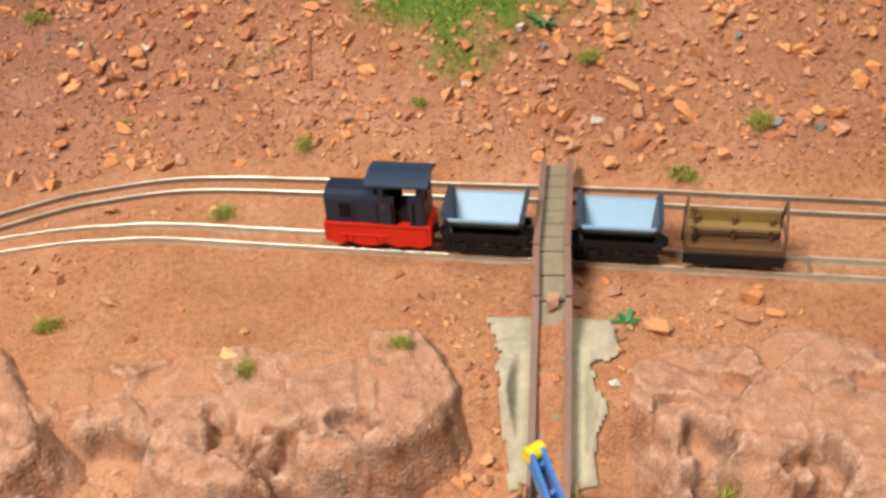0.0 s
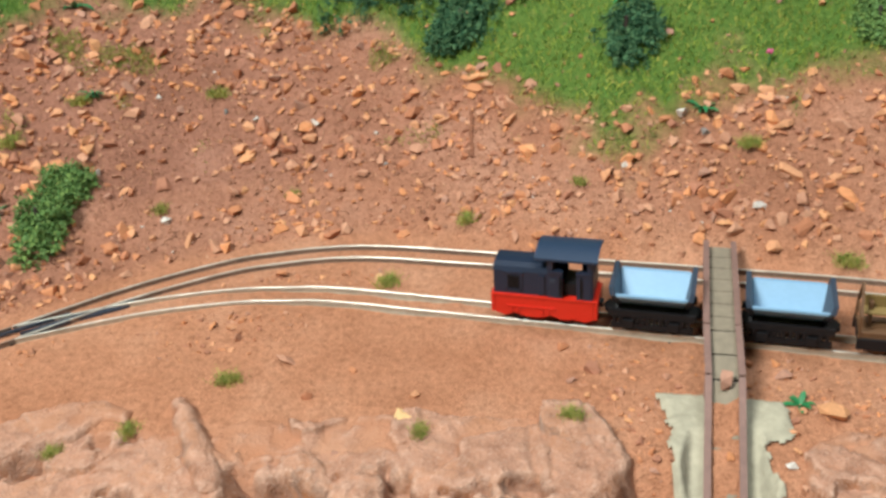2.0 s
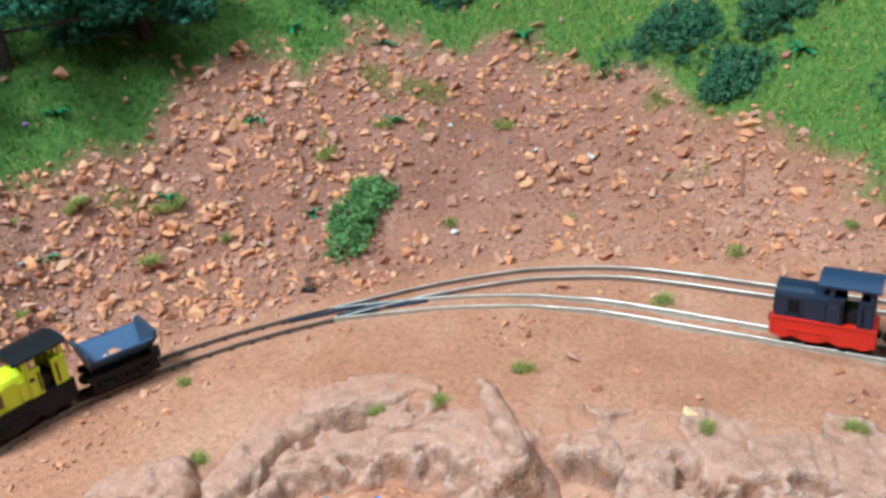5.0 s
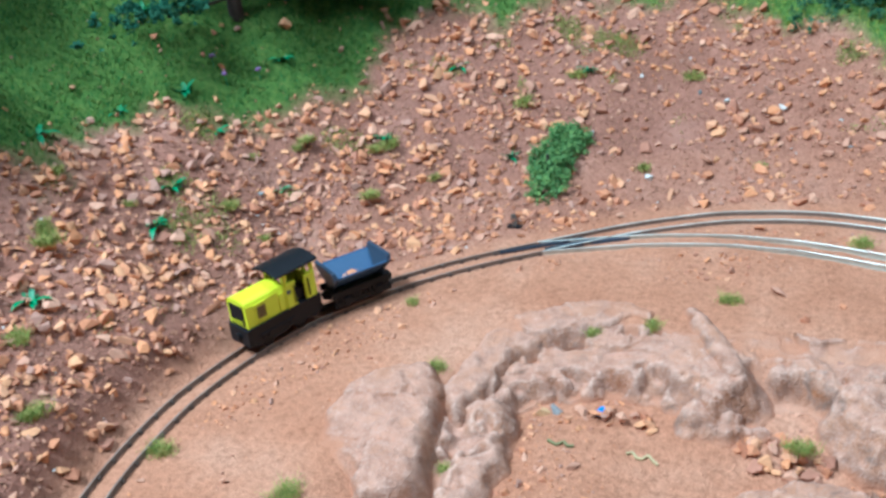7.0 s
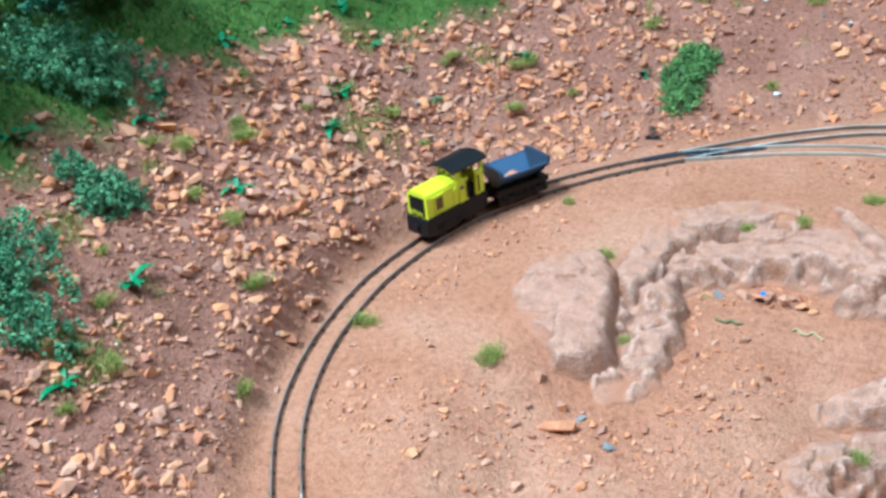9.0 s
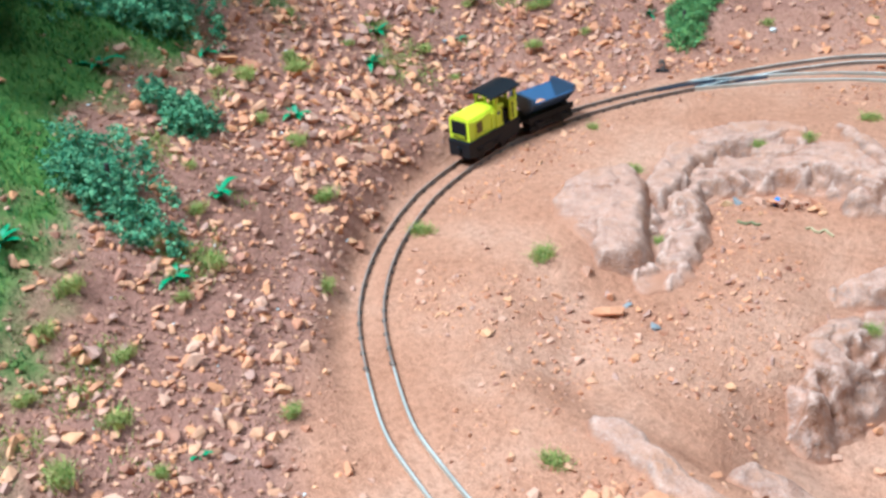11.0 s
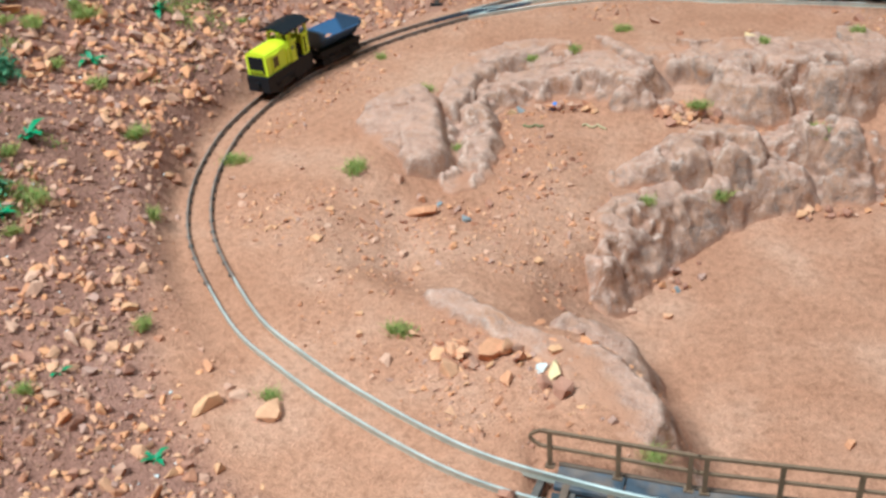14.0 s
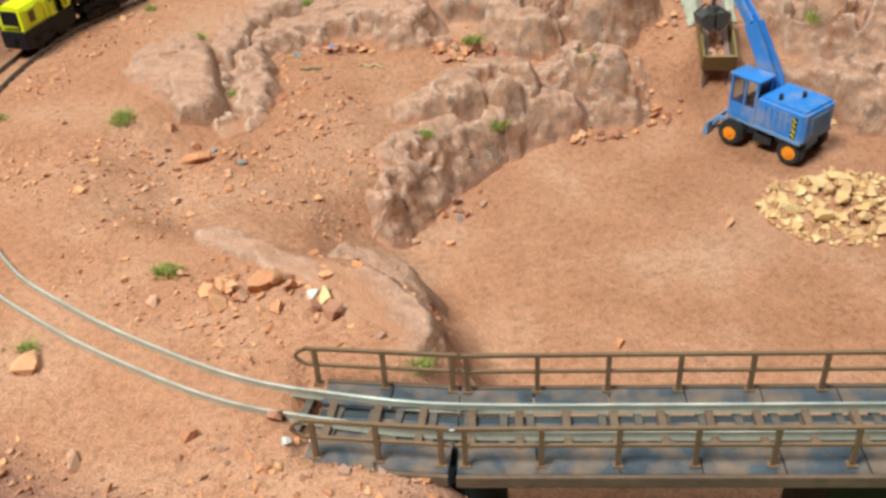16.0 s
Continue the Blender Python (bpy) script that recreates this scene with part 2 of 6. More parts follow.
def rock_material():
    """Painted plaster rock: pinkish brown, pale dry-brush on the ridges, brown washes; overhead light put into the
    colour of its tops.
    """
    m = bpy.data.materials.new("painted_rock")
    m.use_nodes = True
    nt = m.node_tree
    b = nt.nodes["Principled BSDF"]
    b.inputs["Roughness"].default_value = 0.85
    b.inputs["Specular IOR Level"].default_value = 0.25
    tex = nt.nodes.new("ShaderNodeTexCoord")

    def noise_node(scale, detail=6, rough=0.6):
        n = nt.nodes.new("ShaderNodeTexNoise")
        n.inputs["Scale"].default_value, n.inputs["Detail"].default_value, n.inputs["Roughness"].default_value = scale, detail, rough
        nt.links.new(tex.outputs["Object"], n.inputs["Vector"])
        return n

    def ramp(src, stops):
        r = nt.nodes.new("ShaderNodeValToRGB")
        while len(r.color_ramp.elements) < len(stops):
            r.color_ramp.elements.new(0.5)
        for k, (p, c) in enumerate(stops):
            r.color_ramp.elements[k].position, r.color_ramp.elements[k].color = p, (*c, 1)
        nt.links.new(src, r.inputs["Fac"])
        return r.outputs["Color"]

    wide, mid, fine = noise_node(55), noise_node(190), noise_node(1000, 3)
    wash = ramp(wide.outputs["Fac"], [(0.30, (0.17, 0.075, 0.040)), (0.40, (0.32, 0.140, 0.074)), (0.48, (0.34, 0.190, 0.130)), (0.55, (0.43, 0.220, 0.132)), (0.62, (0.28, 0.175, 0.130)), (0.72, (0.40, 0.180, 0.088))])
    edge = nt.nodes.new("ShaderNodeNewGeometry")
    worn = ramp(edge.outputs["Pointiness"], [(0.505, (0.0, 0.0, 0.0)), (0.540, (0.35, 0.35, 0.35)), (0.610, (0.92, 0.92, 0.92))])
    pale = nt.nodes.new("ShaderNodeMix")
    pale.data_type = "RGBA"
    pale.inputs["B"].default_value = (0.72, 0.49, 0.38, 1)
    flecks = nt.nodes.new("ShaderNodeMix")
    flecks.data_type, flecks.blend_type = "RGBA", "MULTIPLY"
    flecks.inputs["Factor"].default_value = 1.0
    nt.links.new(worn, flecks.inputs["A"])
    nt.links.new(ramp(fine.outputs["Fac"], [(0.40, (0.35, 0.35, 0.35)), (0.56, (1.0, 1.0, 1.0))]), flecks.inputs["B"])
    nt.links.new(flecks.outputs["Result"], pale.inputs["Factor"])
    nt.links.new(wash, pale.inputs["A"])
    grain = nt.nodes.new("ShaderNodeMix")
    grain.data_type, grain.blend_type = "RGBA", "MULTIPLY"
    grain.inputs["Factor"].default_value = 0.8
    nt.links.new(pale.outputs["Result"], grain.inputs["A"])
    nt.links.new(ramp(mid.outputs["Fac"], [(0.3, (0.62, 0.58, 0.56)), (0.55, (1.0, 1.0, 1.0)), (0.75, (1.15, 1.12, 1.1))]), grain.inputs["B"])
    # up-facing rock paler, steep rock darker: dry-brush plus overhead light put into the colour
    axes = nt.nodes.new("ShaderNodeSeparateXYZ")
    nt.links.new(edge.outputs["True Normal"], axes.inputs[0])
    brushed_lit = nt.nodes.new("ShaderNodeMapRange")
    brushed_lit.inputs["From Min"].default_value, brushed_lit.inputs["From Max"].default_value = 0.55, 0.95
    brushed_lit.inputs["To Max"].default_value = 0.65
    nt.links.new(axes.outputs["Z"], brushed_lit.inputs["Value"])
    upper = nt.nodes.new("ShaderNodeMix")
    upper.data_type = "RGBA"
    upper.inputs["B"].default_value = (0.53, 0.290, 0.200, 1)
    nt.links.new(brushed_lit.outputs["Result"], upper.inputs["Factor"])
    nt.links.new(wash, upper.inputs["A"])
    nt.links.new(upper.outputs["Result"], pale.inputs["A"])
    # sand lying on the flat tops, in drifts
    drift = nt.nodes.new("ShaderNodeMath")
    drift.operation = "MULTIPLY_ADD"
    nt.links.new(wide.outputs["Fac"], drift.inputs[0])
    drift.inputs[1].default_value = 0.55
    nt.links.new(axes.outputs["Z"], drift.inputs[2])
    amount = nt.nodes.new("ShaderNodeMapRange")
    amount.inputs["From Min"].default_value, amount.inputs["From Max"].default_value = 1.24, 1.36
    nt.links.new(drift.outputs[0], amount.inputs["Value"])
    dusty = nt.nodes.new("ShaderNodeMix")
    dusty.data_type = "RGBA"
    dusty.inputs["B"].default_value = (0.43, 0.205, 0.115, 1)
    nt.links.new(amount.outputs["Result"], dusty.inputs["Factor"])
    speck = nt.nodes.new("ShaderNodeMix")
    speck.data_type = "RGBA"
    speck.inputs["B"].default_value = (0.76, 0.58, 0.50, 1)
    nt.links.new(ramp(noise_node(1500, 2).outputs["Fac"], [(0.56, (0.0, 0.0, 0.0)), (0.70, (0.26, 0.26, 0.26))]), speck.inputs["Factor"])
    nt.links.new(grain.outputs["Result"], speck.inputs["A"])
    nt.links.new(speck.outputs["Result"], dusty.inputs["A"])
    # sand washed up round the foot, the same as on the ground
    sandy = nt.nodes.new("ShaderNodeAttribute")
    sandy.attribute_name = "sandy"
    foot = nt.nodes.new("ShaderNodeMix")
    foot.data_type = "RGBA"
    nt.links.new(sandy.outputs["Fac"], foot.inputs["Factor"])
    nt.links.new(dusty.outputs["Result"], foot.inputs["A"])
    nt.links.new(ramp(noise_node(22, 4).outputs["Fac"], [(0.3, (0.37, 0.162, 0.089)), (0.5, (0.44, 0.206, 0.119)), (0.72, (0.51, 0.272, 0.172))]), foot.inputs["B"])
    nt.links.new(foot.outputs["Result"], b.inputs["Base Color"])
    add = nt.nodes.new("ShaderNodeMath")
    nt.links.new(mid.outputs["Fac"], add.inputs[0])
    nt.links.new(fine.outputs["Fac"], add.inputs[1])
    bp = nt.nodes.new("ShaderNodeBump")
    bp.inputs["Strength"].default_value, bp.inputs["Distance"].default_value = 0.9, 0.0010
    nt.links.new(add.outputs[0], bp.inputs["Height"])
    nt.links.new(bp.outputs["Normal"], b.inputs["Normal"])
    return m


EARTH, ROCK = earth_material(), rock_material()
ORANGES = [(0.570, 0.255, 0.129), (0.611, 0.307, 0.167), (0.438, 0.187, 0.103), (0.611, 0.269, 0.124), (0.468, 0.244, 0.158), (0.387, 0.178, 0.113),
           (0.550, 0.297, 0.191), (0.489, 0.211, 0.107), (0.631, 0.317, 0.158), (0.407, 0.225, 0.162)]
STONE = material("stone_chip", (0.60, 0.30, 0.16), 0.9, vary=0.18, grain=3.5, spread=ORANGES, random_by="object", specular=0.2, coarse=1.0)
GRIT = material("soil_grit", (0.36, 0.175, 0.105), 0.95, vary=0.2, grain=900, spread=[(0.30, 0.14, 0.085), (0.42, 0.215, 0.13), (0.26, 0.125, 0.08), (0.47, 0.25, 0.155), (0.33, 0.165, 0.105)], random_by="island", specular=0.15)
CHIPS = material("stone_grit", (0.54, 0.27, 0.15), 0.95, vary=0.2, grain=900, spread=ORANGES, random_by="island", specular=0.15)
YELLOW_STONE = material("ochre_stone", (0.62, 0.36, 0.155), 0.9, vary=0.16, grain=3.5, random_by="object",
                        spread=[(0.72, 0.50, 0.26), (0.60, 0.36, 0.18)], specular=0.2, coarse=1.0)
WHITE_STONE = material("white_stone", (0.64, 0.60, 0.55), 0.85, vary=0.12, grain=3.5, coarse=1.0)
GREY_STONE = material("grey_stone", (0.25, 0.24, 0.23), 0.8, vary=0.2, grain=3.5, coarse=1.0)
RAIL = material("nickel_rail", (0.70, 0.69, 0.62), 0.38, 0.55, vary=0.45, grain=130)
RAIL_WEB = material("rail_side_bright", (0.46, 0.42, 0.34), 0.5, 0.35, vary=0.25, grain=500)
RAIL_RUST = material("rail_side_rust", (0.21, 0.155, 0.120), 0.7, 0.3, vary=0.3, grain=500)
RAIL_DULL = material("rail_head_dull", (0.27, 0.20, 0.16), 0.55, 0.35, vary=0.5, grain=120)
SLEEPER = material("sleeper_dark", (0.10, 0.075, 0.06), 0.85, vary=0.3, grain=600, bump=0.0003)
BLACK = material("black_plastic", (0.010, 0.010, 0.012), 0.5, vary=0.2, grain=800, specular=0.25)
YELLOW = material("lemon_plastic", (0.72, 0.78, 0.012), 0.36, vary=0.05, grain=900)
NAVY = material("navy_plastic", (0.013, 0.023, 0.048), 0.38, vary=0.15, grain=800)
NAVY_TOP = material("navy_roof", (0.016, 0.035, 0.075), 0.5, vary=0.12, grain=800)
RED = material("red_plastic", (0.62, 0.022, 0.010), 0.35, vary=0.08, grain=800)
SKYBLUE = material("light_blue_plastic", (0.23, 0.40, 0.58), 0.45, vary=0.06, grain=700)
# one tub's greyer blue, darkened further: shade inside it put into the colour
SHADED_BLUE = material("shaded_tub_plastic", (0.045, 0.090, 0.175), 0.45, vary=0.08, grain=700)
SLATE = material("slate_blue_plastic", (0.032, 0.048, 0.078), 0.5, vary=0.1, grain=700)
BROWN = material("brown_plastic", (0.13, 0.065, 0.030), 0.6, vary=0.15, grain=700)
OLIVE = material("olive_brown_boards", (0.22, 0.15, 0.050), 0.65, vary=0.15, grain=500)

# ---- the lie of the land ----
FAR = catmull([(0.45, 0.148), (0.130, 0.2255), (0.064, 0.2417), (-0.035, 0.2628), (-0.066, 0.269), (-0.085, 0.2705), (-0.104, 0.2682),
               (-0.122, 0.2637), (-0.152, 0.2490), (-0.185, 0.2266)])
NEAR = catmull([(0.45, 0.116), (0.118, 0.1953), (0.103, 0.1987), (-0.034, 0.2313), (-0.081, 0.2424), (-0.099, 0.244), (-0.117, 0.244),
                (-0.147, 0.2390), (-0.185, 0.2266)])
MAIN = catmull([(-0.185, 0.2266), (-0.2092, 0.2091), (-0.2302, 0.1897), (-0.2417, 0.1751), (-0.2579, 0.151), (-0.2674, 0.1228), (-0.2722, 0.0965),
                (-0.2712, 0.062), (-0.265, 0.0335), (-0.2549, 0.010), (-0.2331, -0.025), (-0.2189, -0.0398), (-0.1984, -0.0576),
                (-0.1664, -0.0799), (-0.140, -0.0905), (-0.115, -0.0976), (-0.066, -0.1052), (-0.030, -0.1104), (0.10, -0.129), (0.42, -0.175)])
wide = np.hanning(15)[1:-1]
MAIN = np.vstack([MAIN[:6], np.stack([np.convolve(MAIN[:, k], wide / wide.sum(), "valid") for k in (0, 1)], 1), MAIN[-6:]])
OUTER = np.vstack([FAR, MAIN[MAIN[:, 0] < -0.15]])
BASIN = [(-0.212, 0.050), (-0.196, 0.092), (-0.183, 0.112), (-0.177, 0.138), (-0.166, 0.157), (-0.152, 0.170), (-0.132, 0.173), (-0.112, 0.158), (-0.096, 0.158), (-0.080, 0.160),
         (-0.050, 0.155), (0.010, 0.150), (0.060, 0.140), (0.120, 0.125),
         (0.45, 0.05), (0.45, -0.4), (-0.116, -0.4), (-0.112, -0.060), (-0.128, -0.028), (-0.175, -0.008), (-0.205, 0.015)]
PIT = [(-0.130, 0.034), (-0.124, 0.042), (-0.108, 0.059), (-0.099, 0.078), (-0.079, 0.096), (-0.055, 0.108), (-0.031, 0.114), (-0.010, 0.114), (0.008, 0.106),
       (0.034, 0.102), (0.060, 0.106), (0.110, 0.100), (0.45, 0.03), (0.45, -0.4), (-0.102, -0.4), (-0.100, -0.050), (-0.104, -0.022), (-0.122, 0.008)]
# along the outer track: where the bank begins and how steep it is
BANK_AT = [(0.45, 0.148), (0.0, 0.255), (-0.085, 0.2705), (-0.152, 0.249), (-0.2092, 0.2091), (-0.2417, 0.1751), (-0.2579, 0.151), (-0.2674, 0.1228),
           (-0.2712, 0.062), (-0.2549, 0.010), (-0.2331, -0.025), (-0.2189, -0.0398), (-0.1984, -0.0576), (-0.16, -0.083)]
BANK_FROM = [0.008, 0.008, 0.030, 0.040, 0.045, 0.035, 0.012, 0.000, -0.004, 0.005, 0.020, 0.025, 0.03, 0.03]
BANK_RISE = [0.70, 0.72, 0.65, 0.65, 0.75, 0.78, 0.70, 0.74, 0.70, 0.62, 0.38, 0.30, 0.15, 0.08]
key = nearest(OUTER, [p[0] for p in BANK_AT], [p[1] for p in BANK_AT])[1]
BANK0 = np.interp(np.arange(len(OUTER)), key, BANK_FROM)
BANK1 = np.interp(np.arange(len(OUTER)), key, BANK_RISE)
GRASS_AT = [(0.45, 0.148), (0.13, 0.2255), (0.064, 0.2417), (0.0, 0.255), (-0.035, 0.2628), (-0.066, 0.269), (-0.085, 0.2705), (-0.122, 0.2637),
            (-0.152, 0.249), (-0.185, 0.2266), (-0.2092, 0.2091), (-0.2302, 0.190), (-0.2579, 0.151), (-0.2712, 0.062), (-0.2331, -0.025), (-0.16, -0.083)]
key = nearest(OUTER, [p[0] for p in GRASS_AT], [p[1] for p in GRASS_AT])[1]
GRASS_FROM = np.interp(np.arange(len(OUTER)), key, [0.075, 0.075, 0.068, 0.055, 0.072, 0.092, 0.112, 0.135, 0.142, 0.135, 0.118, 0.105, 0.100, 0.092, 0.098, 0.100])


def outside(x, y, k):
    """Whether a point lies on the outer side of the outer track."""
    a, b = OUTER[np.maximum(k - 1, 0)], OUTER[np.minimum(k + 1, len(OUTER) - 1)]
    return ((b[:, 0] - a[:, 0]) * (y - a[:, 1]) - (b[:, 1] - a[:, 1]) * (x - a[:, 0])) < 0


def land(x, y, want_masks=False):
    """Height of the ground, and on demand how much of it is bank and grass."""
    x, y = np.ravel(np.asarray(x, float)), np.ravel(np.asarray(y, float))
    d, k = nearest(OUTER, x, y)
    d = np.where(outside(x, y, k), d, -d)
    e = d - BANK0[k]
    soft = 0.010
    rise = BANK1[k] * soft * np.log1p(np.exp(np.clip(e / soft, -30, 30))) 
    rise = np.where(rise > 0.16, 0.16 + (rise - 0.16) * 0.7, rise)
    rise = rise * smooth(0.005, 0.019, d)
    bank = smooth(0.000, 0.018, e) * smooth(0.007, 0.016, d)
    h = rise + bank * (0.0028 * fbm(x, y, 0.05, 3) + 0.0007 * fbm(x, y, 0.009, 5, 3))
    edge = inside_distance(BASIN, x, y) + 0.004 * fbm(x, y, 0.03, 8, 3)
    steepness = smooth(0.09, 0.12, y)
    h = h - 0.012 * smooth(-0.018 + 0.007 * steepness, 0.016 - 0.014 * steepness, edge)
    hole = inside_distance(PIT, x, y) + 0.002 * fbm(x, y, 0.025, 21, 3)
    ease = np.minimum(1, np.exp(-((x + 0.128) ** 2 + (y - 0.008) ** 2) / 0.030 ** 2) + np.exp(-((x - 0.022) ** 2 + (y - 0.106) ** 2) / 0.018 ** 2))
    h = h - 0.013 * smooth(-0.055, -0.004, hole) * smooth(-0.010, 0.020, edge) - 0.019 * smooth(-0.013 - 0.030 * ease, 0.004 + 0.016 * ease, hole)
    h = h - 0.013 * smooth(-0.013, 0.004, hole) * (1 - smooth(-0.055, -0.004, hole) * smooth(-0.010, 0.020, edge))
    flat = 1 - bank
    h = h + flat * (0.0007 * fbm(x, y, 0.03, 31, 3) + 0.00022 * fbm(x, y, 0.005, 33, 3)) * smooth(0.004, 0.012, np.abs(d))
    # the gully in which the conveyor lies
    across = np.abs((x - 0.0200) - 0.171 * (y - 0.113))
    bed = -0.0225 + (y - 0.113) * 0.456 - 0.0040 + 2.0 * np.maximum(across - 0.0085, 0)
    h = np.where((y > 0.108) & (y < 0.190), np.minimum(h, bed + 0.02 * smooth(0.183, 0.190, y)), h)
    # the cutting that takes the end of the bridge
    end = np.where((x > -0.16) & (y < -0.05) & (y > -0.22))[0]
    if len(end):
        lane = nearest(MAIN, x[end], y[end])[0]
        h[end] -= 0.0045 * smooth(0.0155, 0.0125, lane) * smooth(-0.1515, -0.1480, x[end])
    if not want_masks:
        return h
    line = GRASS_FROM[k] + 0.014 * fbm(x, y, 0.030, 41, 4, 0.6)
    grass = smooth(-0.013, 0.011, d - line)
    soil = np.maximum(bank, 0.75 * smooth(0.008, 0.024, d) * smooth(-0.05, 0.0, y))
    return h, soil, grass


def grid_sheet(x0, x1, y0, y1, step):
    xs, ys = np.arange(x0, x1 + step / 2, step), np.arange(y0, y1 + step / 2, step)
    gx, gy = np.meshgrid(xs, ys)
    n, m = gx.shape
    i = np.arange(n * m).reshape(n, m)
    faces = np.stack([i[:-1, :-1], i[:-1, 1:], i[1:, 1:], i[1:, :-1]], -1).reshape(-1, 4)
    return gx.ravel(), gy.ravel(), faces


gx, gy, faces = grid_sheet(-0.62, 0.42, -0.36, 0.78, 0.0021)
gh, gbank, ggrass = land(gx, gy, True)
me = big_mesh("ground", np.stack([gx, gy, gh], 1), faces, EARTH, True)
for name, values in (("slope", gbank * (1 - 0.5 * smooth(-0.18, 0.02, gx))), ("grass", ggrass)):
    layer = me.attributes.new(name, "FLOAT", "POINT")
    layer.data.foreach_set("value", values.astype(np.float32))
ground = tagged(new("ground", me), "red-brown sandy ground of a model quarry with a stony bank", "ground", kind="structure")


def height(x, y):
    return float(land([x], [y])[0])


# ---- rock ledges ----
def cells(x, y, size, seed):
    """Distances to the nearest and second nearest of scattered points, in cell sizes, and the height of a random tilted facet round the nearest."""
    u, v = x / size + 50, y / size + 50
    i, j = np.floor(u).astype(np.int64), np.floor(v).astype(np.int64)
    one, two, own = np.full(x.shape, 9.0), np.full(x.shape, 9.0), np.zeros(x.shape)
    table = np.random.default_rng(seed).uniform(0, 1, (5, 251))
    for a in (-1, 0, 1):
        for b in (-1, 0, 1):
            n = ((i + a) * 73 + (j + b) * 149) % 251
            du, dv = u - i - a - table[0, n], v - j - b - table[1, n]
            d = np.hypot(du, dv)
            closer = d < one
            two = np.where(closer, one, np.minimum(two, d))
            own = np.where(closer, 0.6 * table[2, n] + (table[3, n] - 0.5) * 1.9 * du + (table[4, n] - 0.5) * 1.9 * dv, own)
            one = np.where(closer, d, one)
    return one, two, own


def ledge(name, label, chain=None, poly=None, plane=(0, 0, 0), steep=2.4, crag=0.0020, seed=0, step=0.0008, hollows=(), warp=0.003, dome=0.06, strata=0.3, groove=0.0010, lip=0.0006, rough=0.0011):
    """A craggy rock mass along a chain of (x, y, top, radius), or a slab over a plan outline with a tilted top plane
    (height in the middle, rise along x, rise along y); hollows: (x, y, radius, depth) bitten out of it."""
    spine = np.array(chain if chain else [(px, py, plane[0], 0.004) for px, py in poly], float)
    r = spine[:, 3].max() + max(0.016, 0.050 / steep)
    xs = np.arange(spine[:, 0].min() - r, spine[:, 0].max() + r, step)
    x, y, f = grid_sheet(xs[0], xs[-1], spine[:, 1].min() - r, spine[:, 1].max() + r, step)
    wide = len(np.arange(xs[0], xs[-1] + step / 2, step))
    wx, wy = x + warp * fbm(x, y, 0.022, seed + 1, 2), y + warp * fbm(x, y, 0.022, seed + 2, 2)
    wx, wy = wx + 0.0010 * fbm(x, y, 0.006, seed + 3, 2), wy + 0.0010 * fbm(x, y, 0.006, seed + 4, 2)
    # broken blocks with sharp seams, in two sizes
    one, two, own = cells(wx, wy, 0.0165, seed + 5)
    one2, two2, own2 = cells(wx, wy, 0.0066, seed + 6)
    block = 0.35 + 0.8 * own + 0.5 * np.minimum(two - one, 0.22) + 0.18 * own2 * (0.3 + smooth(-0.3, 0.4, vnoise(x, y, 0.02, seed + 20)))
    drop = lambda sd: steep * lip * np.logaddexp(0, sd / lip)
    if chain:
        top = np.full(x.shape, -9.0)
        for a, b in zip(spine[:-1], spine[1:]):
            d2 = (b[0] - a[0]) ** 2 + (b[1] - a[1]) ** 2
            t = np.clip(((wx - a[0]) * (b[0] - a[0]) + (wy - a[1]) * (b[1] - a[1])) / d2, 0, 1)
            q = a[None] + t[:, None] * (b - a)[None]
            sd = np.hypot(wx - q[:, 0], wy - q[:, 1]) - q[:, 3] - 0.5 * crag * (block - 0.3)
            top = np.maximum(top, q[:, 2] - dome * np.maximum(sd + q[:, 3], 0) - drop(sd))
    else:
        sd = -inside_distance(poly, wx, wy) - 0.5 * crag * (block - 0.3)
        cx, cy = spine[:, 0].mean(), spine[:, 1].mean()
        top = plane[0] + plane[1] * (x - cx) + plane[2] * (y - cy) + dome * np.minimum(-sd, 0.010) * 0.6 - drop(sd)
    z = top + crag * (block - 0.75)
    # strata: heights drawn softly onto tilted steps
    stepz = 0.0046
    q = z / stepz + 0.5 * vnoise(x, y, 0.035, seed + 9)
    z = z - strata * stepz * np.sin(2 * np.pi * q) / (2 * np.pi)
    # creases and pits
    crease = (1 - np.abs(vnoise(wx, wy, 0.015, seed + 15))) ** 9
    z = z - groove * crease + 0.00030 * fbm(x, y, 0.0040, seed + 7, 3)
    g = land(x, y)
    floor_ = np.minimum(z, g + 0.0010)
    for hx, hy, hr, hd in hollows:
        ux, uy = x - hx + 0.7 * hr * fbm(x, y, hr, seed + 12, 2), y - hy + 0.7 * hr * fbm(x, y, hr, seed + 13, 2)
        z = z - hd * np.exp(-((ux ** 2 + uy ** 2) / hr ** 2) ** 3)
    z = np.maximum(np.maximum(z, floor_), g - 0.004)
    sandy = smooth(0.0020, 0.0003, z - g + 0.0007 * fbm(x, y, 0.006, seed + 23, 2))
    # roughen the faces outwards, in ridges and level beds
    zz = z.reshape(-1, wide)
    dy, dx = np.gradient(zz, step)
    n = np.stack([-dx.ravel(), -dy.ravel(), np.ones(x.size)], 1)
    n /= np.linalg.norm(n, axis=1)[:, None]
    u, v = x + 0.9 * z, y + 0.7 * z
    ridge = 0.55 * (0.5 - np.abs(vnoise(u, v, 0.0100, seed + 30))) + 0.40 * (0.5 - np.abs(vnoise(u, v, 0.0042, seed + 31))) + 0.16 * fbm(u, v, 0.0020, seed + 32, 2)
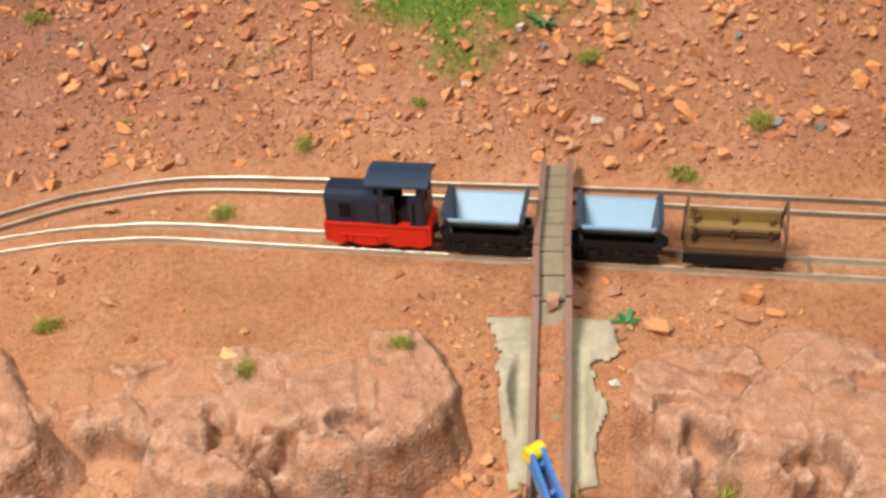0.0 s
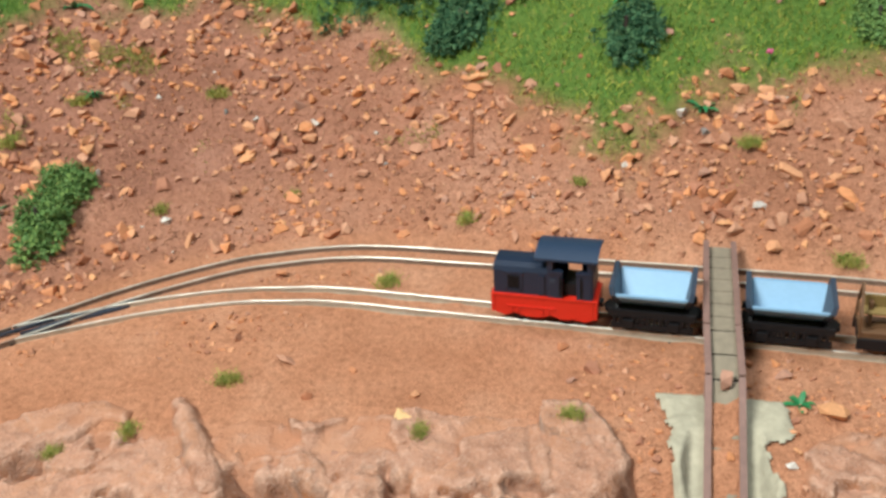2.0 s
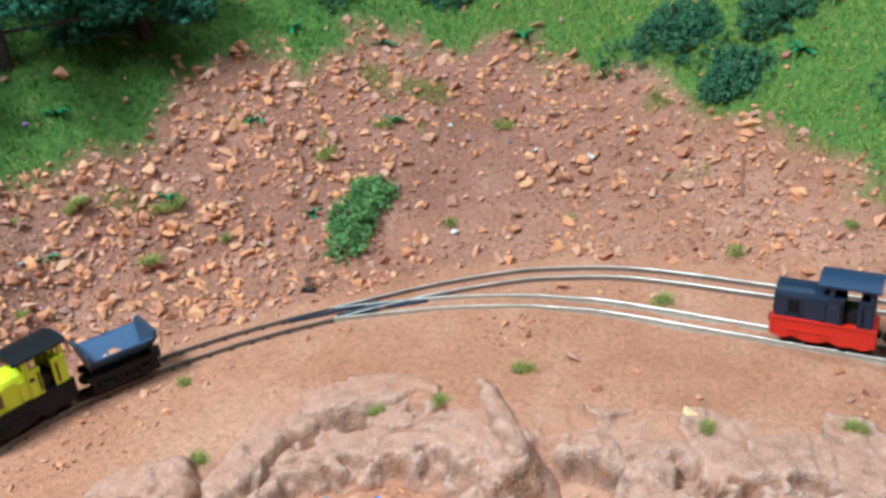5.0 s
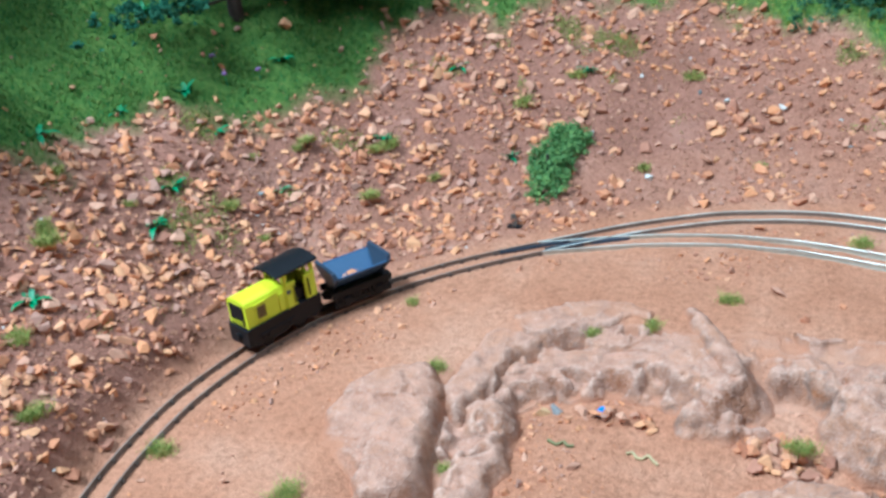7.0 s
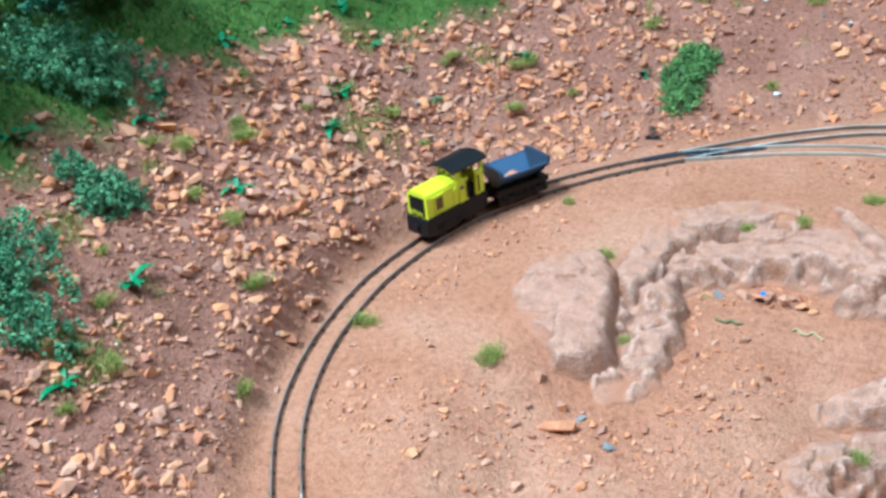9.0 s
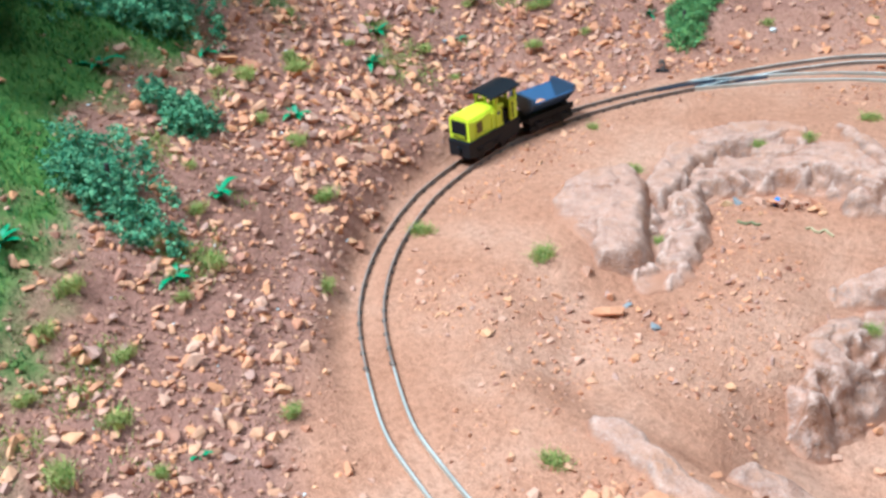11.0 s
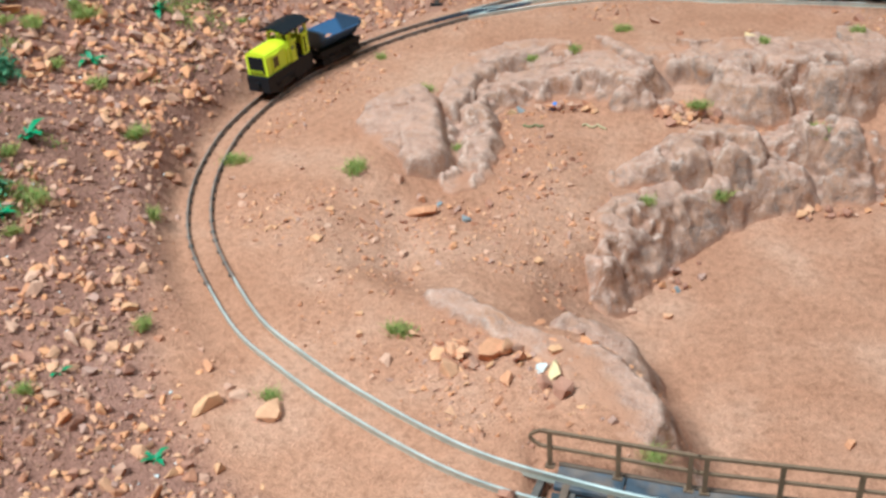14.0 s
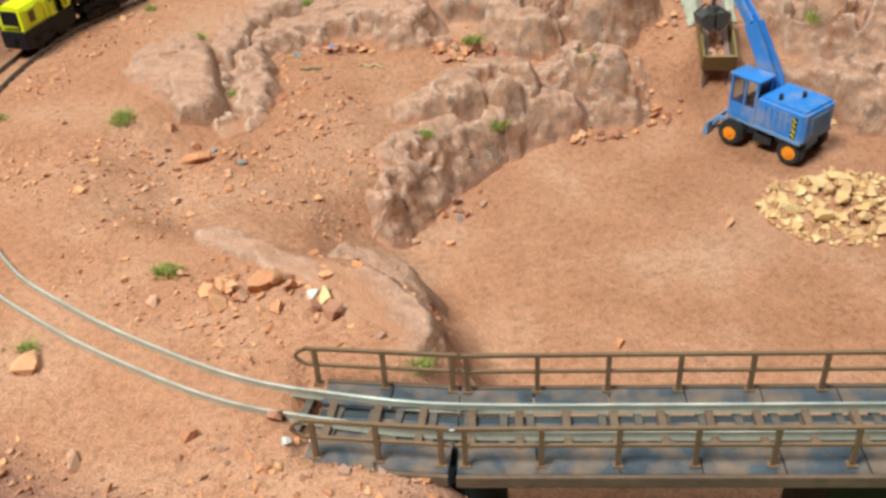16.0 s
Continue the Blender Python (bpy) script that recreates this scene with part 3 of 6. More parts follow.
    beds = vnoise(0.25 * (x + y), z + 0.15 * x, 0.0032, seed + 33) * smooth(0.75, 0.4, n[:, 2])
    push = rough * (0.75 * ridge + 0.35 * beds) * smooth(0.0002, 0.0020, z - g)
    p = np.stack([x, y, z], 1) + n * push[:, None]
    keep = (z > g - 0.0025)[f].any(1)
    f = f[keep]
    used = np.unique(f)
    remap = np.zeros(len(x), int)
    remap[used] = np.arange(len(used))
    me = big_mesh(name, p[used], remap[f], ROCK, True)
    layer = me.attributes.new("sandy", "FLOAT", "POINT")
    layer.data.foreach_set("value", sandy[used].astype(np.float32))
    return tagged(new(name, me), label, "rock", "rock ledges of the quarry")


ledge("rock_ledge", "pale pink rock lip at the edge of the sand", poly=[
    (-0.183, 0.121), (-0.179, 0.135), (-0.176, 0.146), (-0.174, 0.157), (-0.163, 0.168), (-0.153, 0.175), (-0.146, 0.177), (-0.139, 0.183), (-0.131, 0.182),
    (-0.131, 0.187), (-0.142, 0.192), (-0.156, 0.191), (-0.168, 0.184), (-0.180, 0.173), (-0.187, 0.158), (-0.189, 0.142), (-0.190, 0.130)],
    plane=(0.0016, 0.0, 0.0), seed=100, dome=0.02, steep=2.6, crag=0.0010, groove=0.0006, warp=0.0016)
ledge("rock_ledge", "long pinkish plaster rock shelf with dark hollows", poly=[
    (-0.177, 0.121), (-0.168, 0.139), (-0.162, 0.148), (-0.152, 0.150), (-0.145, 0.154), (-0.135, 0.155), (-0.126, 0.157), (-0.117, 0.150), (-0.110, 0.143),
    (-0.105, 0.152), (-0.111, 0.168), (-0.126, 0.179), (-0.140, 0.183), (-0.156, 0.176), (-0.170, 0.164), (-0.178, 0.146), (-0.182, 0.128)],
    plane=(-0.0022, 0.060, 0.02), seed=120, dome=0.04, steep=1.9, crag=0.0022, warp=0.0022, rough=0.0017,
    hollows=[(-0.152, 0.148, 0.0040, 0.004), (-0.140, 0.151, 0.0036, 0.004), (-0.127, 0.152, 0.0042, 0.005), (-0.117, 0.147, 0.004, 0.004), (-0.166, 0.140, 0.004, 0.004),
             (-0.169, 0.157, 0.004, 0.003), (-0.157, 0.169, 0.0045, 0.0035), (-0.138, 0.178, 0.0045, 0.004), (-0.130, 0.177, 0.003, 0.003)])
ledge("rock_ledge", "reddish rock shelf overhanging a deep dark hollow", [
    (-0.106, 0.163, 0.0010, 0.010), (-0.088, 0.172, 0.0018, 0.010), (-0.066, 0.166, 0.0024, 0.012), (-0.036, 0.163, 0.0026, 0.015), (-0.010, 0.164, 0.0030, 0.015)], seed=130, dome=0.03, steep=2.2, crag=0.0024, rough=0.0016,
    hollows=[(-0.088, 0.150, 0.0085, 0.012), (-0.074, 0.150, 0.006, 0.010), (-0.055, 0.153, 0.005, 0.007), (-0.038, 0.149, 0.0060, 0.009), (-0.022, 0.152, 0.005, 0.006)])
ledge("rock_ledge", "low brown rock foot in front of the hollow", [
    (-0.111, 0.142, -0.003, 0.003), (-0.103, 0.141, -0.006, 0.003), (-0.095, 0.141, -0.009, 0.002)], seed=140, dome=0.3, steep=1.6)
ledge("rock_ledge", "brown rock pillar beside the hollow", [
    (-0.066, 0.152, 0.001, 0.004), (-0.062, 0.145, -0.003, 0.004), (-0.052, 0.147, -0.003, 0.004)], seed=145, dome=0.3, steep=1.6)
ledge("rock_ledge", "narrow pale rock rib lying across the ledge", [
    (-0.1190, 0.191, 0.0020, 0.0012), (-0.1160, 0.182, 0.0034, 0.0022), (-0.1090, 0.168, 0.0040, 0.0028), (-0.1020, 0.156, 0.0030, 0.0026)], seed=150, crag=0.0006, steep=1.1, warp=0.0015, dome=0.25, groove=0.0004, strata=0.1, rough=0.0006)
ledge("boulder", "big flat-topped pinkish boulder at the end of the ledge", poly=[
    (-0.211, 0.085), (-0.203, 0.083), (-0.196, 0.078), (-0.190, 0.080), (-0.187, 0.088), (-0.187, 0.098), (-0.188, 0.112), (-0.191, 0.126), (-0.197, 0.134), (-0.208, 0.132), (-0.217, 0.122), (-0.221, 0.108), (-0.219, 0.092)],
    plane=(0.0024, 0.02, 0.12), seed=200, crag=0.0011, steep=2.4, warp=0.0014, dome=0.14, groove=0.0005, strata=0.15, lip=0.0011, rough=0.0007,
    hollows=[(-0.207, 0.085, 0.0045, 0.003)])
ledge("rock_ledge", "grooved grey rock trough joining boulder and ledge", poly=[
    (-0.187, 0.118), (-0.178, 0.130), (-0.170, 0.122), (-0.167, 0.104), (-0.168, 0.084), (-0.173, 0.074), (-0.181, 0.072), (-0.187, 0.078), (-0.188, 0.100)],
    plane=(-0.0055, 0.02, 0.12), seed=300, steep=1.7, warp=0.0022, crag=0.0022, lip=0.0009, rough=0.0014,
    hollows=[(-0.1790, 0.074 + 0.0036 * k, 0.0056, 0.0015) for k in range(12)] + [(-0.171, 0.108, 0.0035, 0.004), (-0.172, 0.118, 0.003, 0.003)])
ledge("rock_ledge", "pinkish rock crest along the top of the ridge", [
    (-0.118, 0.090, -0.0195, 0.0045), (-0.106, 0.102, -0.0160, 0.006), (-0.088, 0.112, -0.0130, 0.008), (-0.066, 0.121, -0.0140, 0.007)], seed=400, steep=2.0, crag=0.0022, dome=0.12, groove=0.0010, rough=0.0016,
    hollows=[(-0.078, 0.110, 0.0055, 0.005), (-0.066, 0.114, 0.005, 0.005), (-0.098, 0.102, 0.005, 0.003)])
ledge("rock_ledge", "grey-brown jagged rock ridge running down into the pit", [
    (-0.128, 0.049, -0.0250, 0.0070), (-0.122, 0.061, -0.0215, 0.0085), (-0.115, 0.078, -0.0195, 0.0080), (-0.098, 0.094, -0.0225, 0.007),
    (-0.080, 0.104, -0.0250, 0.007), (-0.062, 0.113, -0.0250, 0.007), (-0.048, 0.117, -0.0270, 0.005)], seed=430, steep=1.4, crag=0.0028, dome=0.35, strata=0.3, groove=0.0012, rough=0.0013,
    hollows=[(-0.121, 0.050, 0.004, 0.004), (-0.110, 0.070, 0.005, 0.005), (-0.128, 0.060, 0.003, 0.003), (-0.088, 0.094, 0.005, 0.005), (-0.070, 0.104, 0.004, 0.004)])
ledge("rock_ledge", "pale brown rock block with a mossy hollow", [
    (-0.054, 0.124, -0.020, 0.005), (-0.038, 0.133, -0.0135, 0.007), (-0.020, 0.130, -0.016, 0.006), (-0.008, 0.126, -0.023, 0.004)], seed=500, crag=0.0028, dome=0.2, steep=1.5, strata=0.6, rough=0.0018,
    hollows=[(-0.033, 0.130, 0.0065, 0.006), (-0.014, 0.125, 0.004, 0.004), (-0.045, 0.122, 0.004, 0.004)])
ledge("rock_ledge", "low sandy rock rim beside the bridge with a pale edge", poly=[
    (-0.182, -0.011), (-0.173, -0.011), (-0.165, -0.017), (-0.156, -0.023), (-0.148, -0.028), (-0.140, -0.032), (-0.132, -0.034), (-0.125, -0.040), (-0.119, -0.049), (-0.117, -0.062), (-0.121, -0.072),
    (-0.131, -0.072), (-0.138, -0.058), (-0.146, -0.043), (-0.163, -0.028), (-0.180, -0.017)],
    plane=(0.0006, -0.050, 0.0), seed=600, crag=0.0008, steep=2.0, dome=0.0, warp=0.0014, groove=0.0004, strata=0.1, rough=0.0009)
ledge("rock_ledge", "small grey rock below the sandy rim", [
    (-0.141, -0.008, -0.013, 0.005), (-0.126, -0.015, -0.016, 0.0075)], seed=650, crag=0.0012, steep=1.3, dome=0.3, strata=0.1, groove=0.0006)
ledge("rock_ledge", "broad reddish rock shelf beyond the conveyor", [
    (0.066, 0.152, 0.0020, 0.016), (0.088, 0.146, 0.0035, 0.022), (0.120, 0.132, 0.006, 0.024), (0.17, 0.118, 0.009, 0.026)], seed=700, crag=0.0030, steep=1.5, dome=0.05, rough=0.0016,
    hollows=[(0.062, 0.136, 0.007, 0.010), (0.084, 0.124, 0.007, 0.009), (0.104, 0.150, 0.006, 0.003)])
ledge("rock_ledge", "layered brown rock at the foot of the quarry wall", [
    (0.062, 0.118, -0.024, 0.010), (0.090, 0.106, -0.020, 0.014), (0.13, 0.092, -0.018, 0.016)], seed=800, crag=0.0045, dome=0.2, steep=1.5, strata=0.6, rough=0.0022)


# ---- track ----
def swept(line, offset, profile, closed_ends=True):
    """Vertices and faces of a profile (across, up) swept along a line of (x, y, z) at a side offset."""
    p = np.asarray(line, float)
    t = np.gradient(p[:, :2], axis=0)
    t /= np.linalg.norm(t, axis=1)[:, None]
    n = np.stack([-t[:, 1], t[:, 0]], 1)
    m = len(profile)
    v = []
    for a, u in profile:
        xy = p[:, :2] + n * (offset + a)
        v.append(np.c_[xy, p[:, 2] + u])
    v = np.stack(v, 1).reshape(-1, 3)
    f = []
    for k in range(len(p) - 1):
        for j in range(m):
            f.append((k * m + j, k * m + (j + 1) % m, (k + 1) * m + (j + 1) % m, (k + 1) * m + j))
    f.append(tuple(range(m))[::-1])
    f.append(tuple((len(p) - 1) * m + j for j in range(m)))
    return v, f


GAUGE = 0.0081
TRACK_Z = 0.0008


def on_track(line):
    return np.c_[line, np.full(len(line), TRACK_Z)]


HEAD = [(-0.00030, 0.0008), (0.00030, 0.0008), (0.00030, 0.00112), (0.00022, 0.0012), (-0.00022, 0.0012), (-0.00030, 0.00112)]
WEB = [(-0.0005, -0.0014), (0.0005, -0.0014), (0.0002, -0.0006), (0.00018, 0.0008), (-0.00018, 0.0008), (-0.0002, -0.0006)]
FOOT = [(-0.0004, -0.0014), (0.0004, -0.0014), (0.0003, -0.0006), (0.0002, -0.0003), (0.00018, 0.0008), (-0.00018, 0.0008), (-0.0002, -0.0003), (-0.0003, -0.0006)]


def track(name, label, line, head=RAIL, web=RAIL_WEB, side_shape=WEB, sleeper_step=0.0075, length=0.0125, rails=(-1, 1), sunk=0.0022, chairs=False):
    base = tagged(new(name), label, "railway track")
    for side in rails:
        for nm, prof, mat in (("rail", HEAD, head), ("rail_web", side_shape, web)):
            v, f = swept(on_track(line), side * GAUGE / 2, prof)
            ob = new(nm, mesh_from(nm, v, f, mat))
            ob.parent = base
    shared = bpy.data.meshes.new("sleeper")
    bm = new_box(-0.0009, 0.0009, -length / 2, length / 2, -0.0012, 0.0006, 0.0002)
    for y in ((-GAUGE / 2, GAUGE / 2) if chairs else ()):
        box(bm, -0.0006, 0.0006, y - 0.0008, y + 0.0008, 0.0, sunk + 0.0002)
    bm.to_mesh(shared)
    bm.free()
    shared.materials.append(SLEEPER)
    n = int(len(line) * 0.002 / sleeper_step)
    for k in range(n):
        i = min(len(line) - 2, int((k + 0.5) * sleeper_step / 0.002))
        p, q = line[max(i - 1, 0)], line[i + 1]
        ob = new("sleeper", shared)
        ob.parent = base
        jig = 0.0003 * math.sin(k * 12.9)
        ob.matrix_world = pose(line[i][0], line[i][1], TRACK_Z - sunk + jig, 0, 0, math.degrees(math.atan2(q[1] - p[1], q[0] - p[0])))
    return base


track("railway_track", "narrow-gauge siding track half buried in red sand", FAR, RAIL, RAIL_RUST)
track("railway_track", "bright narrow-gauge loop track half buried in red sand", NEAR)
bend = int(np.argmax(MAIN[:, 1] < -0.005))
track("railway_track", "rusty narrow-gauge curve track at the foot of the bank", MAIN[:bend + 1], RAIL_DULL, RAIL_RUST, FOOT, sunk=0.0020, chairs=True)
track("railway_track", "bright narrow-gauge track leading over the bridge", MAIN[bend:])


# the turnout where siding and loop part
bm = prism(bmesh.new(), [(-0.1835, 0.2273), (-0.1760, 0.2318), (-0.1530, 0.2455), (-0.1495, 0.2432), (-0.1535, 0.2405), (-0.1760, 0.2300)], 0.0016, Matrix.Translation((0, 0, -0.0004)))
turnout = tagged(new("turnout"), "dark turnout with blackened blades between the rails", "railway turnout")
part("frog", bm, SLATE, turnout)
for dx, dy in ((0.0, 0.0036), (0.0012, -0.0036)):
    bm = bar(bmesh.new(), (-0.2000 + dx, 0.2165 + dy, 0.0010), (-0.1700 + dx, 0.2350 + dy * 0.6, 0.0014), 0.0007, 0.0010)
    part("switch_blade", bm, SLATE, turnout)
lever = tagged(new("point_lever"), "tiny black point lever on a base beside the turnout", "point lever")
lx, ly = -0.201, 0.2435
part("base_plate", new_box(lx - 0.003, lx + 0.003, ly - 0.0014, ly + 0.0014, height(lx, ly) - 0.0005, height(lx, ly) + 0.0010, 0.0002), BLACK, lever)
part("lever_arm", bar(bmesh.new(), (lx, ly, height(lx, ly) + 0.0008), (lx - 0.0006, ly + 0.001, height(lx, ly) + 0.0056), 0.0020), SLEEPER, lever)


# ---- trains ----
def along(line, s):
    """Place and heading at s metres along a line."""
    i = min(len(line) - 2, max(1, int(s / 0.002)))
    u = s / 0.002 - i
    p = line[i] * (1 - u) + line[i + 1] * u
    d = line[i + 1] - line[i - 1]
    return p[0], p[1], math.degrees(math.atan2(d[1], d[0]))


def nearest_s(line, x, y):
    return 0.002 * nearest(line, [x], [y])[1][0]


def wheelset(parent, x, radius=0.0028, mat=BLACK):
    bm = bmesh.new()
    for y in (-0.0039, 0.0039):
        disc(bm, (x, y, radius), radius, 0.0012, "y", 20, 0.0002)
        disc(bm, (x, y * 0.92, radius), radius * 1.16, 0.0004, "y", 20)
    disc(bm, (x, 0, radius), 0.0007, 0.008, "y", 8)
    return part("wheel", bm, mat, parent, "black wheelset with flanged wheels")


def loco(name, label, at, body_mat, roof_mat, frame_mat, hood_mat, plate_label, headlights):
    """A small boxy diesel, front towards local -x, resting on rails at local z = 0."""
    base = tagged(new(name), label, "locomotive")
    W2 = 0.0057
    # frame with wavy lower skirt
    bm = bmesh.new()
    wave = [(-0.0158, 0.0030), (-0.0125, 0.0022), (-0.0095, 0.0032), (-0.0055, 0.0022), (-0.0015, 0.0022), (0.0025, 0.0032), (0.0060, 0.0022),
            (0.0100, 0.0026), (0.0135, 0.0020), (0.0158, 0.0030), (0.0158, 0.0088), (-0.0158, 0.0088)]
    for y in (-W2, W2 - 0.0012):
        prism(bm, wave, 0.0012, Matrix(((1, 0, 0, 0), (0, 0, 1, y), (0, 1, 0, 0), (0, 0, 0, 1))))
    box(bm, -0.0155, 0.0155, -W2 + 0.0008, W2 - 0.0008, 0.0058, 0.0086)
    frame_ob = part("frame", bm, frame_mat, base)
    part("side_ledge", new_box(-0.0162, 0.0162, -W2 - 0.0004, W2 + 0.0004, 0.0086, 0.0094, 0.0002), frame_mat, frame_ob)
    for k, (y, z) in enumerate(((-W2 - 0.0001, 0.0056), (W2 + 0.0001, 0.0056))):
        bm = new_box(-0.0120, 0.0040, y - 0.0003, y + 0.0003, z - 0.0003, z + 0.0003, 0.0001)
        for x in (-0.0105, -0.0085, -0.0005, 0.0015):
            disc(bm, (x, y, z - 0.0012), 0.0006, 0.0009, "y", 8)
        part("spring_gear", bm, frame_mat, frame_ob)
    for x in (-0.0165, 0.0165):
        bm = new_box(x - 0.0006, x + 0.0006, -W2, W2, 0.0030, 0.0090, 0.0002)
        part("buffer_beam", bm, BLACK if frame_mat == BLACK else frame_mat, frame_ob)
        bm = disc(bmesh.new(), (x * 1.06, 0, 0.0058), 0.0014, 0.0016, "x", 14, 0.0002)
        part("coupling", bm, BLACK, frame_ob, "black coupling")
    for x in (-0.0078, 0.0072):
        wheelset(base, x)
    # hood: lower flanks upright, top rounded off
    bm = bmesh.new()
    arch = [(-0.0053, 0), (-0.0053, 0.0074), (-0.0047, 0.0086), (-0.0030, 0.0093), (0, 0.0095), (0.0030, 0.0093), (0.0047, 0.0086), (0.0053, 0.0074), (0.0053, 0)]
    prism(bm, arch, 0.0178, Matrix(((0, 0, 1, -0.0160), (1, 0, 0, 0), (0, 1, 0, 0.0092), (0, 0, 0, 1))))
    hood = part("hood", bm, hood_mat, base)
    for y in (-0.0054, 0.0054):
        s = 1 if y > 0 else -1
        bm = bmesh.new()
        for x0, x1, z0, z1 in ((-0.0130, -0.0064, 0.0158, 0.0165), (-0.0122, -0.0114, 0.0105, 0.0158), (-0.0075, -0.0067, 0.0105, 0.0158), (-0.0122, -0.0067, 0.0105, 0.0111)):
            box(bm, x0, x1, y - 0.0002, y + 0.0002, z0, z1)
        part("hood_door_frame", bm, hood_mat, hood)
        bm = new_box(-0.0112, -0.0077, y - 0.0001, y + 0.0001, 0.0113, 0.0152)
        for k in range(6):
            box(bm, -0.0110 + k * 0.00058, -0.0107 + k * 0.00058, y - 0.0003, y + 0.0003, 0.0114, 0.0151)
        part("hood_grille", bm, OLIVE if body_mat == YELLOW else BLACK, hood, "dark square ventilation grille")
        bm = new_box(-0.0015, 0.0005, y - 0.0004, y + 0.0004, 0.0098, 0.0160, 0.0001)
        part("hood_rib", bm, hood_mat, hood)
    bm = new_box(-0.0164, -0.0158, -0.0040, 0.0040, 0.0100, 0.0168, 0.0003)
    radiator = part("radiator", bm, BLACK, base, "black radiator opening with small pale fittings")
    for k in range(5):
        bm = new_box(-0.0167, -0.0163, -0.0029 + k * 0.0014, -0.0023 + k * 0.0014, 0.0106, 0.0116)
        part("radiator_mark", bm, YELLOW if body_mat == YELLOW else BLACK, radiator)
    # cab with front wall windows, door openings and a back wall
    for x, nm in ((0.0018, "cab_front"), (0.0152, "cab_back")):
        bm = bmesh.new()
        for y0, y1, z0, z1 in ((-0.0056, 0.0056, 0.0094, 0.0162), (-0.0056, -0.0044, 0.0162, 0.0222), (0.0044, 0.0056, 0.0162, 0.0222),
                               (-0.0007, 0.0007, 0.0162, 0.0222), (-0.0044, 0.0044, 0.0208, 0.0222)):
            box(bm, x - 0.0005, x + 0.0005, y0, y1, z0, z1)
        part(nm, bm, body_mat, base)
    for y in (-0.0054, 0.0054):
        for x0, x1 in ((0.0018, 0.0062), (0.0106, 0.0152)):
            bm = new_box(x0, x1, y - 0.0005, y + 0.0005, 0.0094, 0.0178, 0.0001)
            box(bm, x0 if x0 < 0.005 else x1 - 0.0012, x0 + 0.0012 if x0 < 0.005 else x1, y - 0.0005, y + 0.0005, 0.0178, 0.0222)
            box(bm, x0 - 0.0001, x1 + 0.0001, y - 0.0008, y + 0.0008, 0.0172, 0.0180)
            side = part("cab_side", bm, body_mat, base)
            bm = bmesh.new()
            xg = x1 - 0.0008 if x0 < 0.005 else x0 + 0.0014
            s = 1 if y > 0 else -1
            bar(bm, (xg, y + s * 0.0010, 0.0108), (xg, y + s * 0.0010, 0.0162), 0.0004)
            bar(bm, (xg, y + s * 0.0002, 0.0108), (xg, y + s * 0.0012, 0.0108), 0.0004)
            bar(bm, (xg, y + s * 0.0002, 0.0162), (xg, y + s * 0.0012, 0.0162), 0.0004)
            part("grab_rail", bm, BLACK, side, "thin black grab rail")
        bm = disc(bmesh.new(), (0.0030, y + (0.0005 if y > 0 else -0.0005), 0.0150), 0.0008, 0.0003, "y", 14)
        bmesh.ops.scale(bm, vec=(1.3, 1, 0.8), space=Matrix.Translation((-0.0030, -y, -0.0150)), verts=bm.verts)
        part("maker_plate", bm, SLATE, base, plate_label)
    part("seat", new_box(0.0062, 0.0120, -0.0040, 0.0040, 0.0094, 0.0135, 0.0003), BLACK, base, "black cab interior block")
    bm = bmesh.new()
    n = 12
    arc = [(-0.0069 + 0.0138 * k / n, 0.0018 * math.cos((k / n - 0.5) * math.pi * 0.86)) for k in range(n + 1)]
    outline = arc + [(y, z - 0.0007) for y, z in arc[::-1]]
    prism(bm, outline, 0.0196, Matrix(((0, 0, 1, -0.0024), (1, 0, 0, 0), (0, 1, 0, 0.0219), (0, 0, 0, 1))))
    part("roof", bm, roof_mat, base, "", False)
    base.matrix_world = at
    return base


